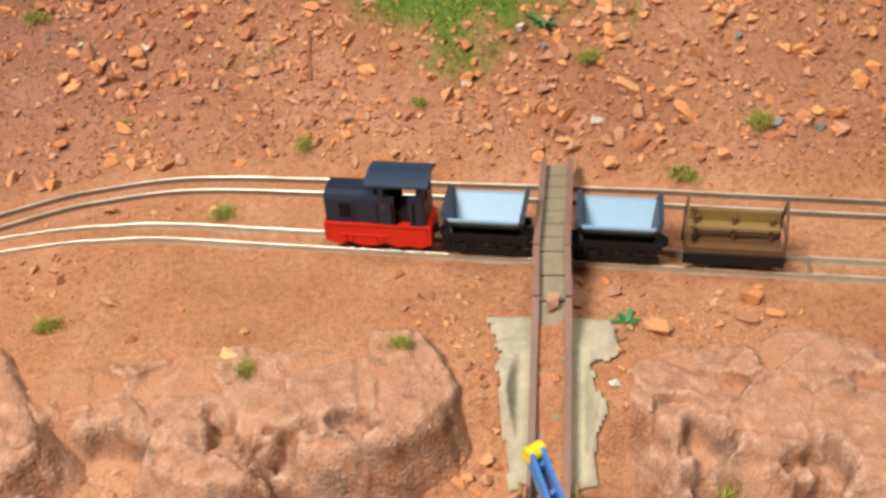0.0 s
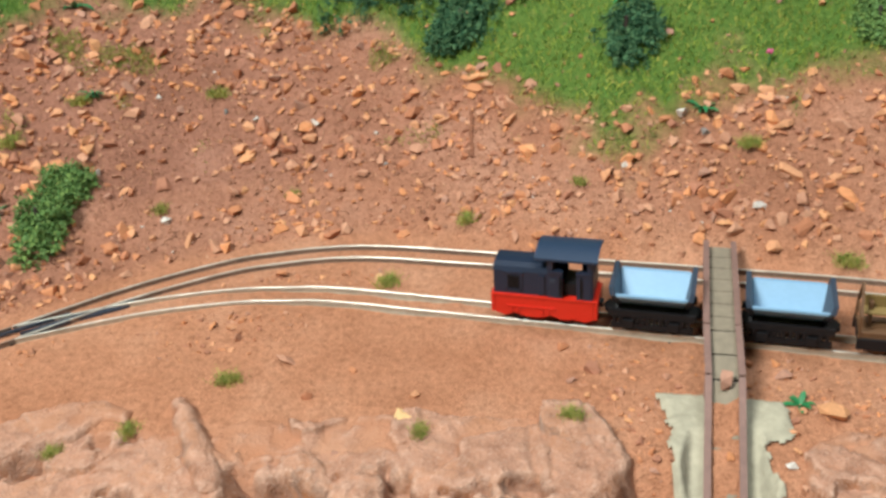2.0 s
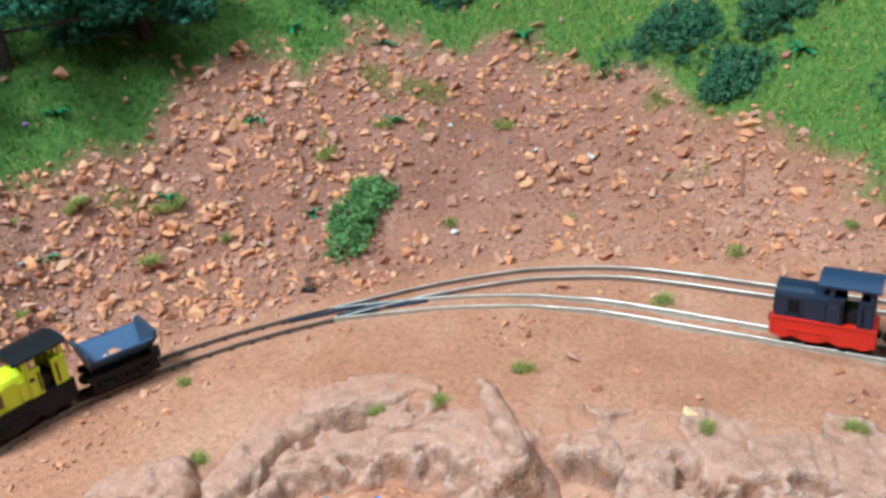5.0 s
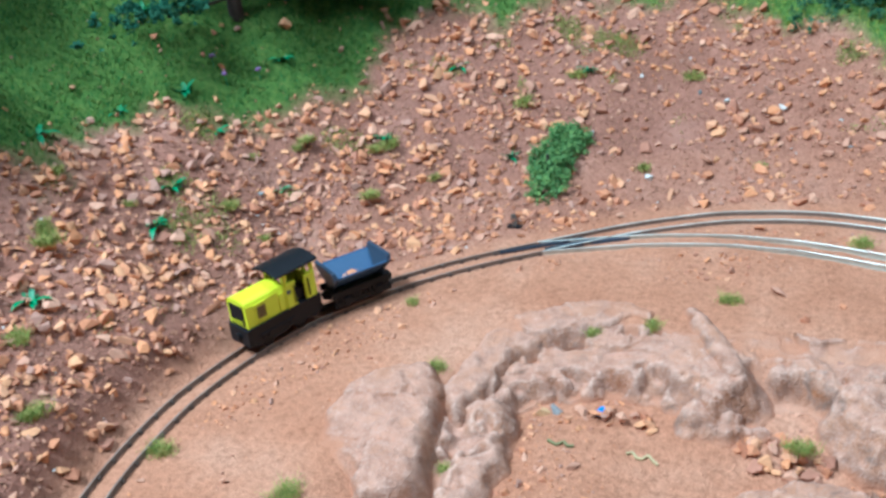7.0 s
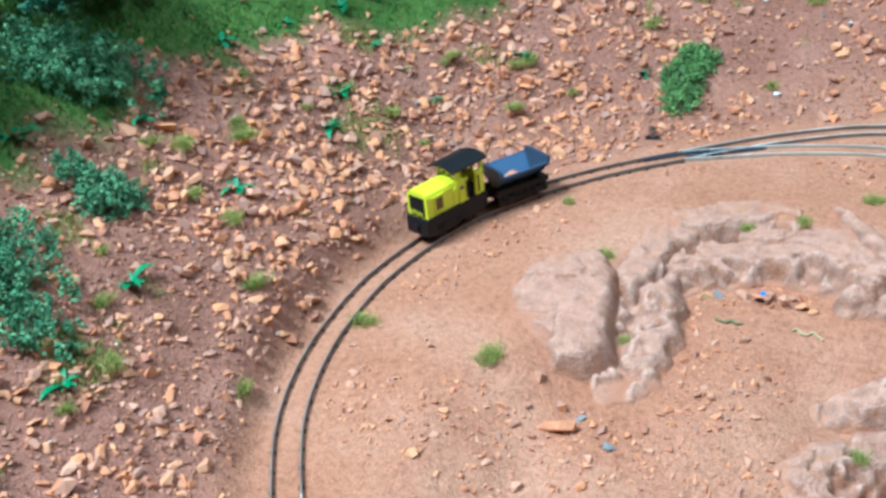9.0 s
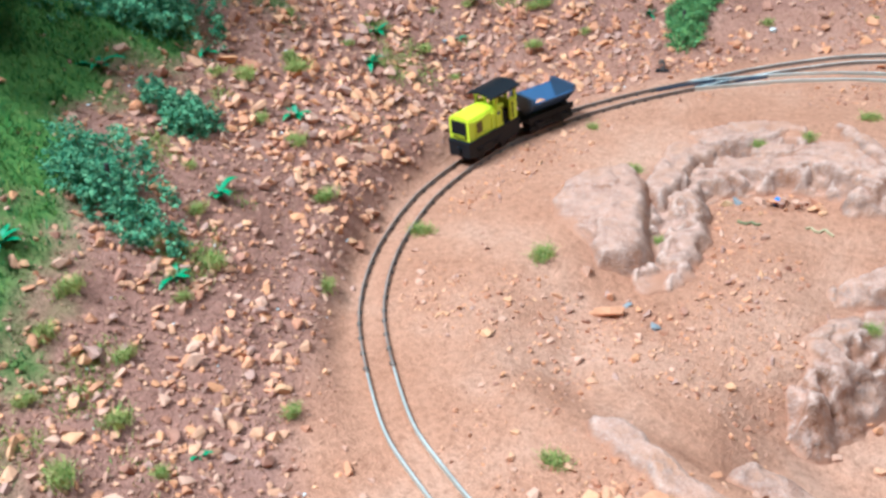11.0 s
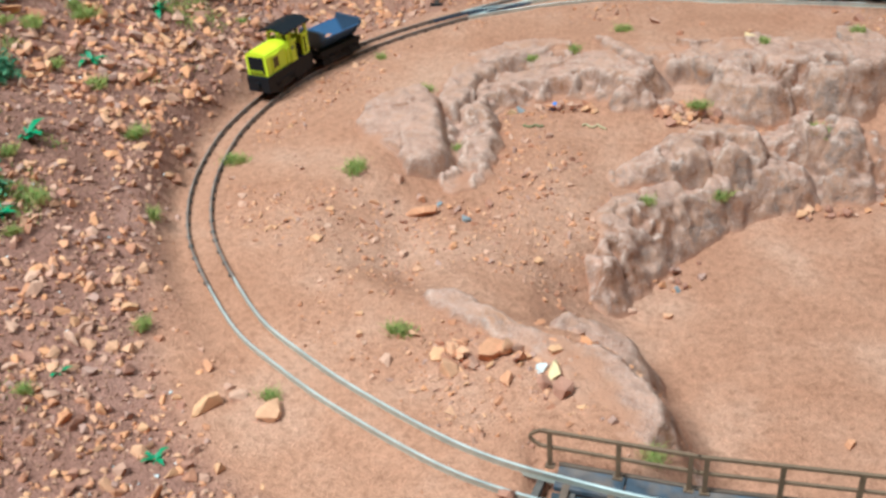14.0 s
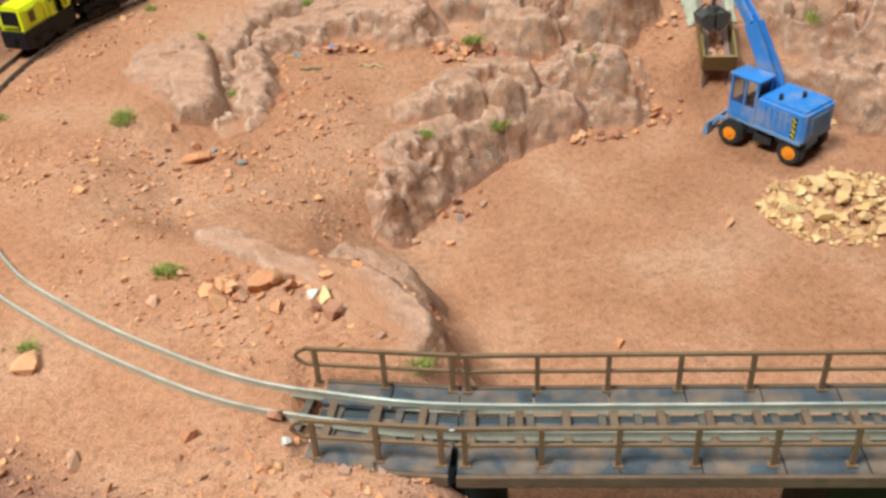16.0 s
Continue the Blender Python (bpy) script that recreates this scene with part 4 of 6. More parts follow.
def tipper(name, label, at, load=0, paint=None):
    """A tipping skip wagon: black frame, V-shaped tub, on rails at local z = 0."""
    base = tagged(new(name), label, "skip wagon", "skip wagons")
    bm = bmesh.new()
    for y in (-0.0050, 0.0050):
        box(bm, -0.0126, 0.0126, y - 0.0006, y + 0.0006, 0.0056, 0.0080, 0.0002)
        box(bm, -0.0120, 0.0120, y - 0.0005, y + 0.0005, 0.0014, 0.0034, 0.0002)
        for x in (-0.0108, -0.0086, -0.0052, -0.0030, -0.0010, 0.0010, 0.0030, 0.0052, 0.0086, 0.0108):
            box(bm, x - 0.0004, x + 0.0004, y - 0.0005, y + 0.0005, 0.0030, 0.0060)
        for x in (-0.0066, 0.0066):
            box(bm, x - 0.0016, x + 0.0016, y - 0.0010, y + 0.0010, 0.0018, 0.0048, 0.0003)
        for x in (-0.009, -0.004, -0.002, 0.0025, 0.0045, 0.009):
            box(bm, x - 0.0004, x + 0.0004, y - 0.0009, y + 0.0009, 0.0040, 0.0060)
    for x in (-0.0104, 0.0104):
        box(bm, x - 0.0008, x + 0.0008, -0.0050, 0.0050, 0.0042, 0.0068, 0.0002)
    box(bm, -0.0104, 0.0104, -0.0014, 0.0014, 0.0048, 0.0062)
    under = part("frame", bm, BLACK, base)
    for s in (-1, 1):
        bm = disc(bmesh.new(), (s * 0.0110, 0, 0.0056), 0.0034, 0.0016, "z", 18, 0.0003)
        part("buffer", bm, BLACK, under, "rounded black buffer end")
        bm = bmesh.new()
        bar(bm, (s * 0.0102, -0.0045, 0.0066), (s * 0.0102, 0, 0.0098), 0.0008)
        bar(bm, (s * 0.0102, 0.0045, 0.0066), (s * 0.0102, 0, 0.0098), 0.0008)
        part("tub_bracket", bm, BLACK, under)
    for x in (-0.0066, 0.0066):
        wheelset(base, x, 0.0026)
    # tub: folded sheet with thickness, flaring outwards to the rim
    def section(y, z):
        return 0.0090 + 0.0016 * (z - 0.0078) / 0.0080

    bm = bmesh.new()
    shape = [(-0.0078, 0.0146), (-0.0016, 0.0078), (0.0016, 0.0078), (0.0078, 0.0146)]
    sheet = shape + [(0.0071, 0.0146), (0.0013, 0.0085), (-0.0013, 0.0085), (-0.0071, 0.0146)]
    rings = [[bm.verts.new((s * section(y, z), y, z)) for y, z in sheet] for s in (-1, 1)]
    n = len(sheet)
    for k in range(n):
        bm.faces.new((rings[0][k], rings[0][(k + 1) % n], rings[1][(k + 1) % n], rings[1][k]))
    for ring in rings:
        for a, b, c, d in ((0, 1, 6, 7), (1, 2, 5, 6), (2, 3, 4, 5)):
            bm.faces.new((ring[a], ring[b], ring[c], ring[d]))
    bmesh.ops.recalc_face_normals(bm, faces=bm.faces[:])
    for s in (-1, 1):
        box(bm, -0.0100, 0.0100, s * 0.0078 - 0.0004, s * 0.0078 + 0.0004, 0.0140, 0.0148, 0.0001)
    tub = part("tub", bm, paint or SKYBLUE, base, "blue V-shaped tub")
    for s in (-1, 1):
        bm = bmesh.new()
        plate = [(-0.0022, 0.0076), (0.0022, 0.0076), (0.0084, 0.0146), (0.0076, 0.0170), (-0.0076, 0.0170), (-0.0084, 0.0146)]
        front = [bm.verts.new((s * section(y, z), y, z)) for y, z in plate]
        back = [bm.verts.new((s * (section(y, z) + 0.0014), y, z)) for y, z in plate]
        bm.faces.new(front)
        bm.faces.new(back[::-1])
        for k in range(6):
            bm.faces.new((front[k], back[k], back[(k + 1) % 6], front[(k + 1) % 6]))
        bmesh.ops.recalc_face_normals(bm, faces=bm.faces[:])
        part("end_plate", bm, SLATE, tub, "dark slate-blue end plate")
    base.matrix_world = at
    for k in range(load):
        CARGO.append(at @ Vector((-0.004 + 0.0034 * k, 0.0012 * math.sin(2.3 * k), 0.0098)))
    return base


CARGO = []


def bench_wagon(at):
    """A brown open wagon with two end frames and a long board between them."""
    base = tagged(new("passenger_wagon"), "brown open narrow-gauge wagon with end frames and bench boards", "wagon")
    bm = new_box(-0.0145, 0.0145, -0.0056, 0.0056, 0.0040, 0.0058, 0.0002)
    for y in (-0.0056, 0.0056):
        box(bm, -0.0148, 0.0148, y - 0.0006, y + 0.0006, 0.0026, 0.0062, 0.0002)
    part("frame", bm, BLACK, base, "dark underframe")
    for k, y in enumerate((-0.0042, -0.0014, 0.0014, 0.0042)):
        part("floor_board", new_box(-0.0142, 0.0142, y - 0.0013, y + 0.0013, 0.0058, 0.0066, 0.0001), BROWN, base)
    bench = part("bench", new_box(-0.0135, 0.0135, -0.0006, 0.0034, 0.0108, 0.0116, 0.0002), OLIVE, base, "olive-brown bench board")
    back = part("bench_back", new_box(-0.0135, 0.0135, 0.0030, 0.0037, 0.0116, 0.0152, 0.0002), OLIVE, base)
    for x in (-0.011, 0.0, 0.011):
        part("bench_bracket", new_box(x - 0.0006, x + 0.0006, 0.0012, 0.0032, 0.0116, 0.0138, 0.0001), BROWN, bench)
        part("bench_leg", new_box(x - 0.0005, x + 0.0005, 0.0004, 0.0024, 0.0066, 0.0108, 0.0001), BROWN, bench)
    part("front_rail", new_box(-0.0140, 0.0140, -0.0054, -0.0046, 0.0066, 0.0080, 0.0001), BROWN, base)
    for s in (-1, 1):
        x = s * 0.0143
        bm = bmesh.new()
        bar(bm, (x, -0.0055, 0.0060), (x, -0.0050, 0.0130), 0.0008)
        bar(bm, (x, 0.0055, 0.0060), (x, 0.0050, 0.0130), 0.0008)
        bar(bm, (x, -0.0050, 0.0128), (x, 0.0005, 0.0205), 0.0008)
        bar(bm, (x, 0.0050, 0.0128), (x, 0.0005, 0.0205), 0.0008)
        bar(bm, (x, -0.0050, 0.0120), (x, 0.0050, 0.0120), 0.0007)
        part("end_frame", bm, BROWN, base)
    for x in (-0.0085, 0.0085):
        wheelset(base, x, 0.0026, BROWN)
    base.matrix_world = at
    return base


RAIL_TOP = TRACK_Z + 0.0012


def stand(line, x, y, flip=False):
    px, py, a = along(line, nearest_s(line, x, y))
    return pose(px, py, RAIL_TOP, 0, 0, a + (180 if flip else 0))


BARS = "small dark oval plate with unreadable marks"
loco("diesel_locomotive", "small navy model diesel locomotive with bright red frame", stand(NEAR, -0.0135, 0.226, True) @ Matrix.Diagonal((0.95, 1, 1.09, 1)), NAVY, NAVY_TOP, RED, NAVY, BARS, True)
tipper("skip_wagon", "light blue skip wagon with black frame standing empty", stand(NEAR, 0.0180, 0.219, True))
tipper("skip_wagon", "light blue skip wagon with black frame beyond the conveyor", stand(NEAR, 0.0560, 0.210, True))
bench_wagon(stand(NEAR, 0.0855, 0.202, True) @ Matrix.Diagonal((0.93, 1, 1, 1)))
loco("diesel_locomotive", "small lemon-yellow model diesel locomotive with black roof and frame", stand(MAIN, -0.2595, 0.1445, True) @ Matrix.Diagonal((0.97, 1, 1.12, 1)), YELLOW, BLACK, BLACK, YELLOW, BARS, False)
tipper("skip_wagon", "greyish blue skip wagon, tub darkened for shade, carrying a few orange stones", stand(MAIN, -0.2430, 0.1740, True), 3, SHADED_BLUE)


# ---- bridge ----
DECK = dusted(material("weathered_grey_boards", (0.056, 0.064, 0.080), 0.85, vary=0.45, grain=350, bump=0.0004, coarse=90), (0.24, 0.145, 0.090), 95, 0.44, 0.66)
DECK_DUST = material("dusty_brown_beam", (0.14, 0.085, 0.055), 0.9, vary=0.3, grain=350, bump=0.0003)
RUSTY = material("rusty_brown_rail", (0.17, 0.095, 0.050), 0.75, vary=0.25, grain=500)
PIER = material("dark_pier", (0.035, 0.040, 0.045), 0.8, vary=0.3, grain=300, bump=0.0003)


def bridge():
    """Long girder bridge with board walkways beside the track and post-and-rail fences."""
    base = tagged(new("railway_bridge"), "long model girder bridge with grey board walkways and brown railings", "bridge")
    runs = [((-0.1455, -0.0920), (-0.1145, -0.0992)), ((-0.1140, -0.0994), (0.19, -0.1433))]
    for (ax, ay), (bx, by) in runs:
        a, b = Vector((ax, ay, 0)), Vector((bx, by, 0))
        d = (b - a).normalized()
        n = Vector((-d.y, d.x, 0))
        length = (b - a).length
        turn = pose(a.x, a.y, 0, 0, 0, math.degrees(math.atan2(d.y, d.x)))
        for side, o0, o1 in ((1, 0.0052, 0.0118), (-1, 0.0052, 0.0135)):
            shift = {1: -0.0038, -1: 0.0012}[side] if ax < -0.14 else 0.0
            count = max(2, int(length / 0.0165))
            for k in range(count):
                x0, x1 = length * k / count + 0.0002, length * (k + 1) / count - 0.0002
                bm = new_box(x0, x1, min(side * o0, side * o1), max(side * o0, side * o1), -0.0012, 0.0002 + 0.0001 * math.sin(k * 7.3), 0.0001)
                ob = part("walkway_board", bm, DECK, base)
                ob.matrix_local = turn
            edge = o1 + 0.0003
            bm = new_box(0, length, min(side * edge, side * (edge + 0.0010)), max(side * edge, side * (edge + 0.0010)), -0.0026, 0.0004, 0.0001)
            ob = part("edge_girder", bm, DECK_DUST, base, "dusty brown edge girder")
            ob.matrix_local = turn
            # fence
            fence_y = side * (0.0113 if side > 0 else 0.0112)
            posts = 3 if ax < -0.14 else round(length / 0.0155)
            xs = [shift + (length - shift) * (k + 0.12) / (posts - 0.76) for k in range(posts)]
            for k, x in enumerate(xs):
                bm = bar(bmesh.new(), (x, fence_y, -0.0002), (x, fence_y, 0.0112), 0.0011, 0.0009)
                bar(bm, (x - 0.0011, fence_y, 0.0004), (x + 0.0011, fence_y, 0.0004), 0.0018, 0.0006)
                ob = part("fence_post", bm, RUSTY, base)
                ob.matrix_local = turn
            for z, w in ((0.0112, 0.0008), (0.0064, 0.0007)):
                bm = bar(bmesh.new(), (xs[0] - 0.002, fence_y, z), (xs[-1] + 0.002, fence_y, z), w)
                ob = part("fence_rail", bm, RUSTY, base)
                ob.matrix_local = turn
        if ax < -0.14:
            for side in (1, -1):
                bm = bmesh.new()
                pts = [((-0.0038 if side > 0 else 0.0012) - 0.0026 * math.sin(u * math.pi) - 0.0002, side * 0.0113, 0.0112 - 0.0048 * u) for u in (0, 0.2, 0.4, 0.6, 0.8, 1)]
                for p, q in zip(pts[:-1], pts[1:]):
                    bar(bm, p, q, 0.0007)
                ob = part("fence_end_loop", bm, RUSTY, base)
                ob.matrix_local = turn
        # cross beams and longitudinal bearers under the rails
        for k in range(int(length / 0.0105)):
            x = 0.003 + k * 0.0105
            bm = new_box(x - 0.0009, x + 0.0009, -0.0066, 0.0066, -0.0014, 0.0003, 0.0002)
            ob = part("cross_beam", bm, DECK_DUST, base)
            ob.matrix_local = turn
        for y in (-0.0040, 0.0040):
            bm = new_box(0, length, y - 0.0009, y + 0.0009, -0.0060, -0.0014)
            ob = part("main_girder", bm, PIER, base, "dark girder under the rails")
            ob.matrix_local = turn
        bm = new_box(0, length, -0.0032, 0.0032, -0.0024, -0.0016)
        ob = part("deck_plate", bm, DECK, base, "dusty grey deck plate between the rails")
        ob.matrix_local = turn
    for x, y in ((-0.112, -0.0998), (-0.030, -0.1116), (0.06, -0.1246)):
        g = height(x, y)
        bm = new_box(x - 0.0075, x + 0.0075, y - 0.010, y + 0.008, g - 0.004, -0.006, 0.0005)
        part("pier", bm, PIER, base, "dark bridge pier")
    return base


bridge()


# ---- inclined conveyor ----
CHUTE_SIDE = material("mauve_brown_channel", (0.22, 0.13, 0.11), 0.7, vary=0.2, grain=500)
CHUTE_BED = material("khaki_grey_bed", (0.25, 0.21, 0.155), 0.85, vary=0.2, grain=400, bump=0.0002)
CONCRETE = material("pale_grey_plaster", (0.40, 0.37, 0.28), 0.9, vary=0.2, grain=500, bump=0.0005, coarse=120)


def conveyor():
    """A trough on two channels, level over the track, then running down into the pit."""
    base = tagged(new("conveyor"), "inclined brown loading trough with khaki panels reaching down into the pit", "conveyor")
    line = [Vector((0.0452, 0.2550, 0.0065)), Vector((0.0345, 0.200, 0.0120)), Vector((0.0318, 0.182, 0.0090)), Vector((0.0200, 0.1130, -0.0225))]
    half = 0.0043
    for a, b in zip(line[:-1], line[1:]):
        d = (b - a).normalized()
        side = d.cross(Vector((0, 0, 1))).normalized()
        up = side.cross(d)
        n = max(1, round((b - a).length / 0.0085))
        for k in range(n):
            p, q = a.lerp(b, k / n) + d * 0.0003, a.lerp(b, (k + 1) / n) - d * 0.0003
            bm = bar(bmesh.new(), p, q, 2 * half - 0.0006, 0.0008)
            part("bed_panel", bm, CHUTE_BED, base)
            bm = bar(bmesh.new(), q - up * 0.0002 - d * 0.0001, q - up * 0.0002 + d * 0.0007, 2 * half - 0.0006, 0.0006)
            part("bed_gap", bm, BLACK, base)
        for s in (-1, 1):
            bm = bar(bmesh.new(), a + side * s * half + up * 0.0006, b + side * s * half + up * 0.0006, 0.0010, 0.0034, up)
            part("side_channel", bm, CHUTE_SIDE, base)
            bm = bar(bmesh.new(), a + side * s * half + up * 0.0024, b + side * s * half + up * 0.0024, 0.0018, 0.0005, up)
            part("channel_lip", bm, CHUTE_SIDE, base)
    d = (line[-1] - line[-2]).normalized()
    side = d.cross(Vector((0, 0, 1))).normalized()
    up = side.cross(d)
    e = line[-1]
    for s in (-1, 1):
        bm = bar(bmesh.new(), e - d * 0.026 + side * s * 0.0066 + up * 0.004, e + side * s * 0.0066 + up * 0.004, 0.0008, 0.0075, up)
        part("hopper_side", bm, OLIVE, base, "olive-brown hopper side")
    bm = bar(bmesh.new(), e - side * 0.0066 + up * 0.0034, e + side * 0.0066 + up * 0.0034, 0.0010, 0.0085, up)
    part("hopper_end", bm, OLIVE, base, "olive-brown hopper end wall")
    for a, h in ((Vector((0.0448, 0.2530, 0)), 0.0060), (Vector((0.0322, 0.184, 0)), 0.008)):
        for s in (-1, 1):
            bm = bar(bmesh.new(), (a.x + s * 0.0044, a.y, height(a.x, a.y) - 0.001), (a.x + s * 0.0044, a.y, h), 0.0012)
            part("support_leg", bm, CHUTE_SIDE, base)
    g = height(0.0205, 0.116)
    for s in (-1, 1):
        bm = bar(bmesh.new(), (0.0205 + s * 0.005, 0.116, g - 0.002), (0.0205 + s * 0.005, 0.116, -0.0215), 0.0012)
        part("support_leg", bm, CHUTE_SIDE, base)
    # sand lying in the lower trough
    n = 70
    verts, fc = [], []
    a, b = line[2], line[3]
    side = (b - a).cross(Vector((0, 0, 1))).normalized()
    up = side.cross((b - a).normalized())
    for k in range(n + 1):
        u = k / n
        for j in range(9):
            v = j / 8 - 0.5
            p = a.lerp(b, u) + side * (v * 0.0094)
            h = 0.0009 + 0.0006 * float(vnoise(u * 60, v * 4 + 3, 1.5, 5)) + 0.0004 * float(vnoise(u * 200, v * 14, 1.5, 6))
            h *= min(1.0, u * 6)
            verts.append(p + up * h)
    for k in range(n):
        for j in range(8):
            i = k * 9 + j
            fc.append((i, i + 1, i + 10, i + 9))
    sand = new("sand_load", mesh_from("sand_load", [tuple(v) for v in verts], fc, EARTH, True))
    sand.parent = base
    sand["label"] = "red sand lying in the trough"
    return base


conveyor()

x, y, f = grid_sheet(0.002, 0.062, 0.130, 0.196, 0.0008)
inside = inside_distance([(0.0140, 0.1885), (0.0500, 0.1830), (0.0470, 0.170), (0.0400, 0.164), (0.0420, 0.150), (0.0360, 0.138), (0.0140, 0.139), (0.0145, 0.155)], x, y)
inside = inside + 0.0022 * fbm(x, y, 0.010, 77, 3) * smooth(0.188, 0.182, y)
f = f[(inside > 0)[f].all(1)]
used = np.unique(f)
remap = np.zeros(len(x), int)
remap[used] = np.arange(len(used))
z = land(x, y) + 0.0010 + 0.0012 * smooth(0, 0.002, inside)
tagged(new("concrete_slab", big_mesh("concrete_slab", np.stack([x, y, z], 1)[used], remap[f], CONCRETE, True)), "pale weathered concrete slab half covered with sand", "slab")

# ---- excavator ----
BLUE = dusted(material("signal_blue_paint", (0.045, 0.20, 0.58), 0.48, vary=0.14, grain=500), (0.27, 0.28, 0.36), 120, 0.48, 0.72)
BLUE_DUST = material("dusty_blue_paint", (0.16, 0.25, 0.42), 0.7, vary=0.2, grain=300)
ORANGE = material("orange_rim", (0.80, 0.27, 0.015), 0.45, vary=0.08)
TYRE = material("dark_tyre", (0.022, 0.020, 0.019), 0.8, vary=0.2, grain=600, bump=0.0002)
STEEL = material("grey_grab_steel", (0.085, 0.080, 0.078), 0.6, 0.3, vary=0.25, grain=400)
HAZARD = material("hazard_yellow", (0.75, 0.60, 0.03), 0.5)
GLASS = bpy.data.materials.new("cab_glass")
GLASS.use_nodes = True
glass = GLASS.node_tree.nodes["Principled BSDF"]
glass.inputs["Base Color"].default_value, glass.inputs["Roughness"].default_value, glass.inputs["Transmission Weight"].default_value = (0.75, 0.85, 0.9, 1), 0.05, 1.0


def excavator():
    """A wheeled grab excavator: chassis with blade, turret with engine cover and cab, boom, grab."""
    base = tagged(new("excavator"), "bright blue wheeled model excavator with orange rims and raised boom", "excavator")
    floor_z = -0.0440
    cx, cy = 0.0345, 0.0830
    chassis = pose(cx, cy, floor_z, 0, 0, 130)
    bm = new_box(-0.017, 0.017, -0.0050, 0.0050, 0.0048, 0.0090, 0.0006)
    box(bm, -0.0125, -0.0085, -0.0085, 0.0085, 0.0046, 0.0066, 0.0003)
    box(bm, 0.0085, 0.0125, -0.0085, 0.0085, 0.0046, 0.0066, 0.0003)
    body = part("chassis", bm, BLUE_DUST, base, "dusty blue chassis")
    body.matrix_local = chassis
    bm = new_box(-0.0045, 0.0045, -0.0088, -0.0050, 0.0040, 0.0078, 0.0006)
    box(bm, -0.0040, 0.0040, 0.0050, 0.0088, 0.0040, 0.0078, 0.0006)
    for k in range(4):
        box(bm, -0.0046, 0.0046, -0.0092, -0.0088, 0.0044 + k * 0.0009, 0.0048 + k * 0.0009)
    ob = part("toolbox_steps", bm, TYRE, base, "dark side steps")
    ob.matrix_local = chassis
    for x in (-0.0130, 0.0130):
        for y in (-0.0090, 0.0090):
            s = 1 if y > 0 else -1
            bm = disc(bmesh.new(), (x, y, 0.0055), 0.0055, 0.0050, "y", 28, 0.0009)
            wheel = part("wheel", bm, TYRE, base, "dark dusty tyre")
            wheel.matrix_local = chassis
            bm = disc(bmesh.new(), (x, y + s * 0.0021, 0.0055), 0.0031, 0.0012, "y", 22, 0.0003)
            disc(bm, (x, y + s * 0.0028, 0.0055), 0.0012, 0.0012, "y", 14, 0.0002)
            for k in range(6):
                a = k * math.tau / 6
                disc(bm, (x + 0.0021 * math.cos(a), y + s * 0.0028, 0.0055 + 0.0021 * math.sin(a)), 0.0003, 0.0005, "y", 6)
            part("rim", bm, ORANGE, wheel, "orange rim")
    # front blade on two arms
    bm = bmesh.new()
    for y in (-0.0055, 0.0055):
        bar(bm, (0.0160, y, 0.0080), (0.0215, y, 0.0075), 0.0016)
        bar(bm, (0.0215, y, 0.0078), (0.0255, y, 0.0018), 0.0016)
    prism(bm, [(0.0235, 0.0005), (0.0262, 0.0002), (0.0250, 0.0055), (0.0238, 0.0060)], 0.020, Matrix(((1, 0, 0, 0), (0, 0, 1, -0.010), (0, 1, 0, 0), (0, 0, 0, 1))))
    ob = part("dozer_blade", bm, BLUE_DUST, base, "dusty blue levelling blade on arms")
    ob.matrix_local = chassis
    bm = disc(bmesh.new(), (0, 0, 0.0098), 0.0062, 0.0018, "z", 24, 0.0003)
    ob = part("slew_ring", bm, TYRE, base)
    ob.matrix_local = chassis
    # turret, heading towards the conveyor
    turret = pose(cx + 0.0005, cy - 0.0010, floor_z + 0.0105, 0, 0, 122)
    bm = bmesh.new()
    outline = [(-0.0185, -0.0085), (-0.0170, -0.0100), (0.0040, -0.0100), (0.0040, 0.0100), (-0.0170, 0.0100), (-0.0185, 0.0085)]
    prism(bm, outline, 0.0125, pose(0, 0, 0.0012))
    bmesh.ops.bevel(bm, geom=[e for e in bm.edges if e.verts[0].co.z > 0.012 and e.verts[1].co.z > 0.012], offset=0.0012, segments=3, affect="EDGES")
    cover = part("engine_cover", bm, BLUE, base)
    cover.matrix_local = turret
    bm = new_box(-0.0180, 0.0160, -0.0104, 0.0104, 0.0, 0.0014, 0.0003)
    ob = part("turret_deck", bm, BLUE_DUST, base, "dusty blue turret deck")
    ob.matrix_local = turret
    for k in range(11):
        bm = new_box(-0.0189, -0.0183, -0.0058 + k * 0.00105, -0.0053 + k * 0.00105, 0.0035, 0.0110)
        part("rear_slat", bm, BLUE_DUST, cover)
    for s in (-1, 1):
        for k in range(4):
            bm = bar(bmesh.new(), (-0.0150, s * 0.01005, 0.0026 + k * 0.0022), (-0.0135, s * 0.01005, 0.0040 + k * 0.0022), 0.0003, 0.0012, (0, 1, 0))
            part("hazard_stripe", bm, HAZARD, cover, "yellow hazard stripe")
        bm = new_box(-0.0154, -0.0131, s * 0.0101 - 0.0001, s * 0.0101 + 0.0001, 0.0020, 0.0110)
        part("hazard_board", bm, TYRE, cover, "black hazard board")
        for k in range(5):
            bm = new_box(-0.0115 + k * 0.0026, -0.0096 + k * 0.0026, s * 0.0101 - 0.0002, s * 0.0101 + 0.0002, 0.0030, 0.0112, 0.0001)
            part("side_panel", bm, BLUE, cover)
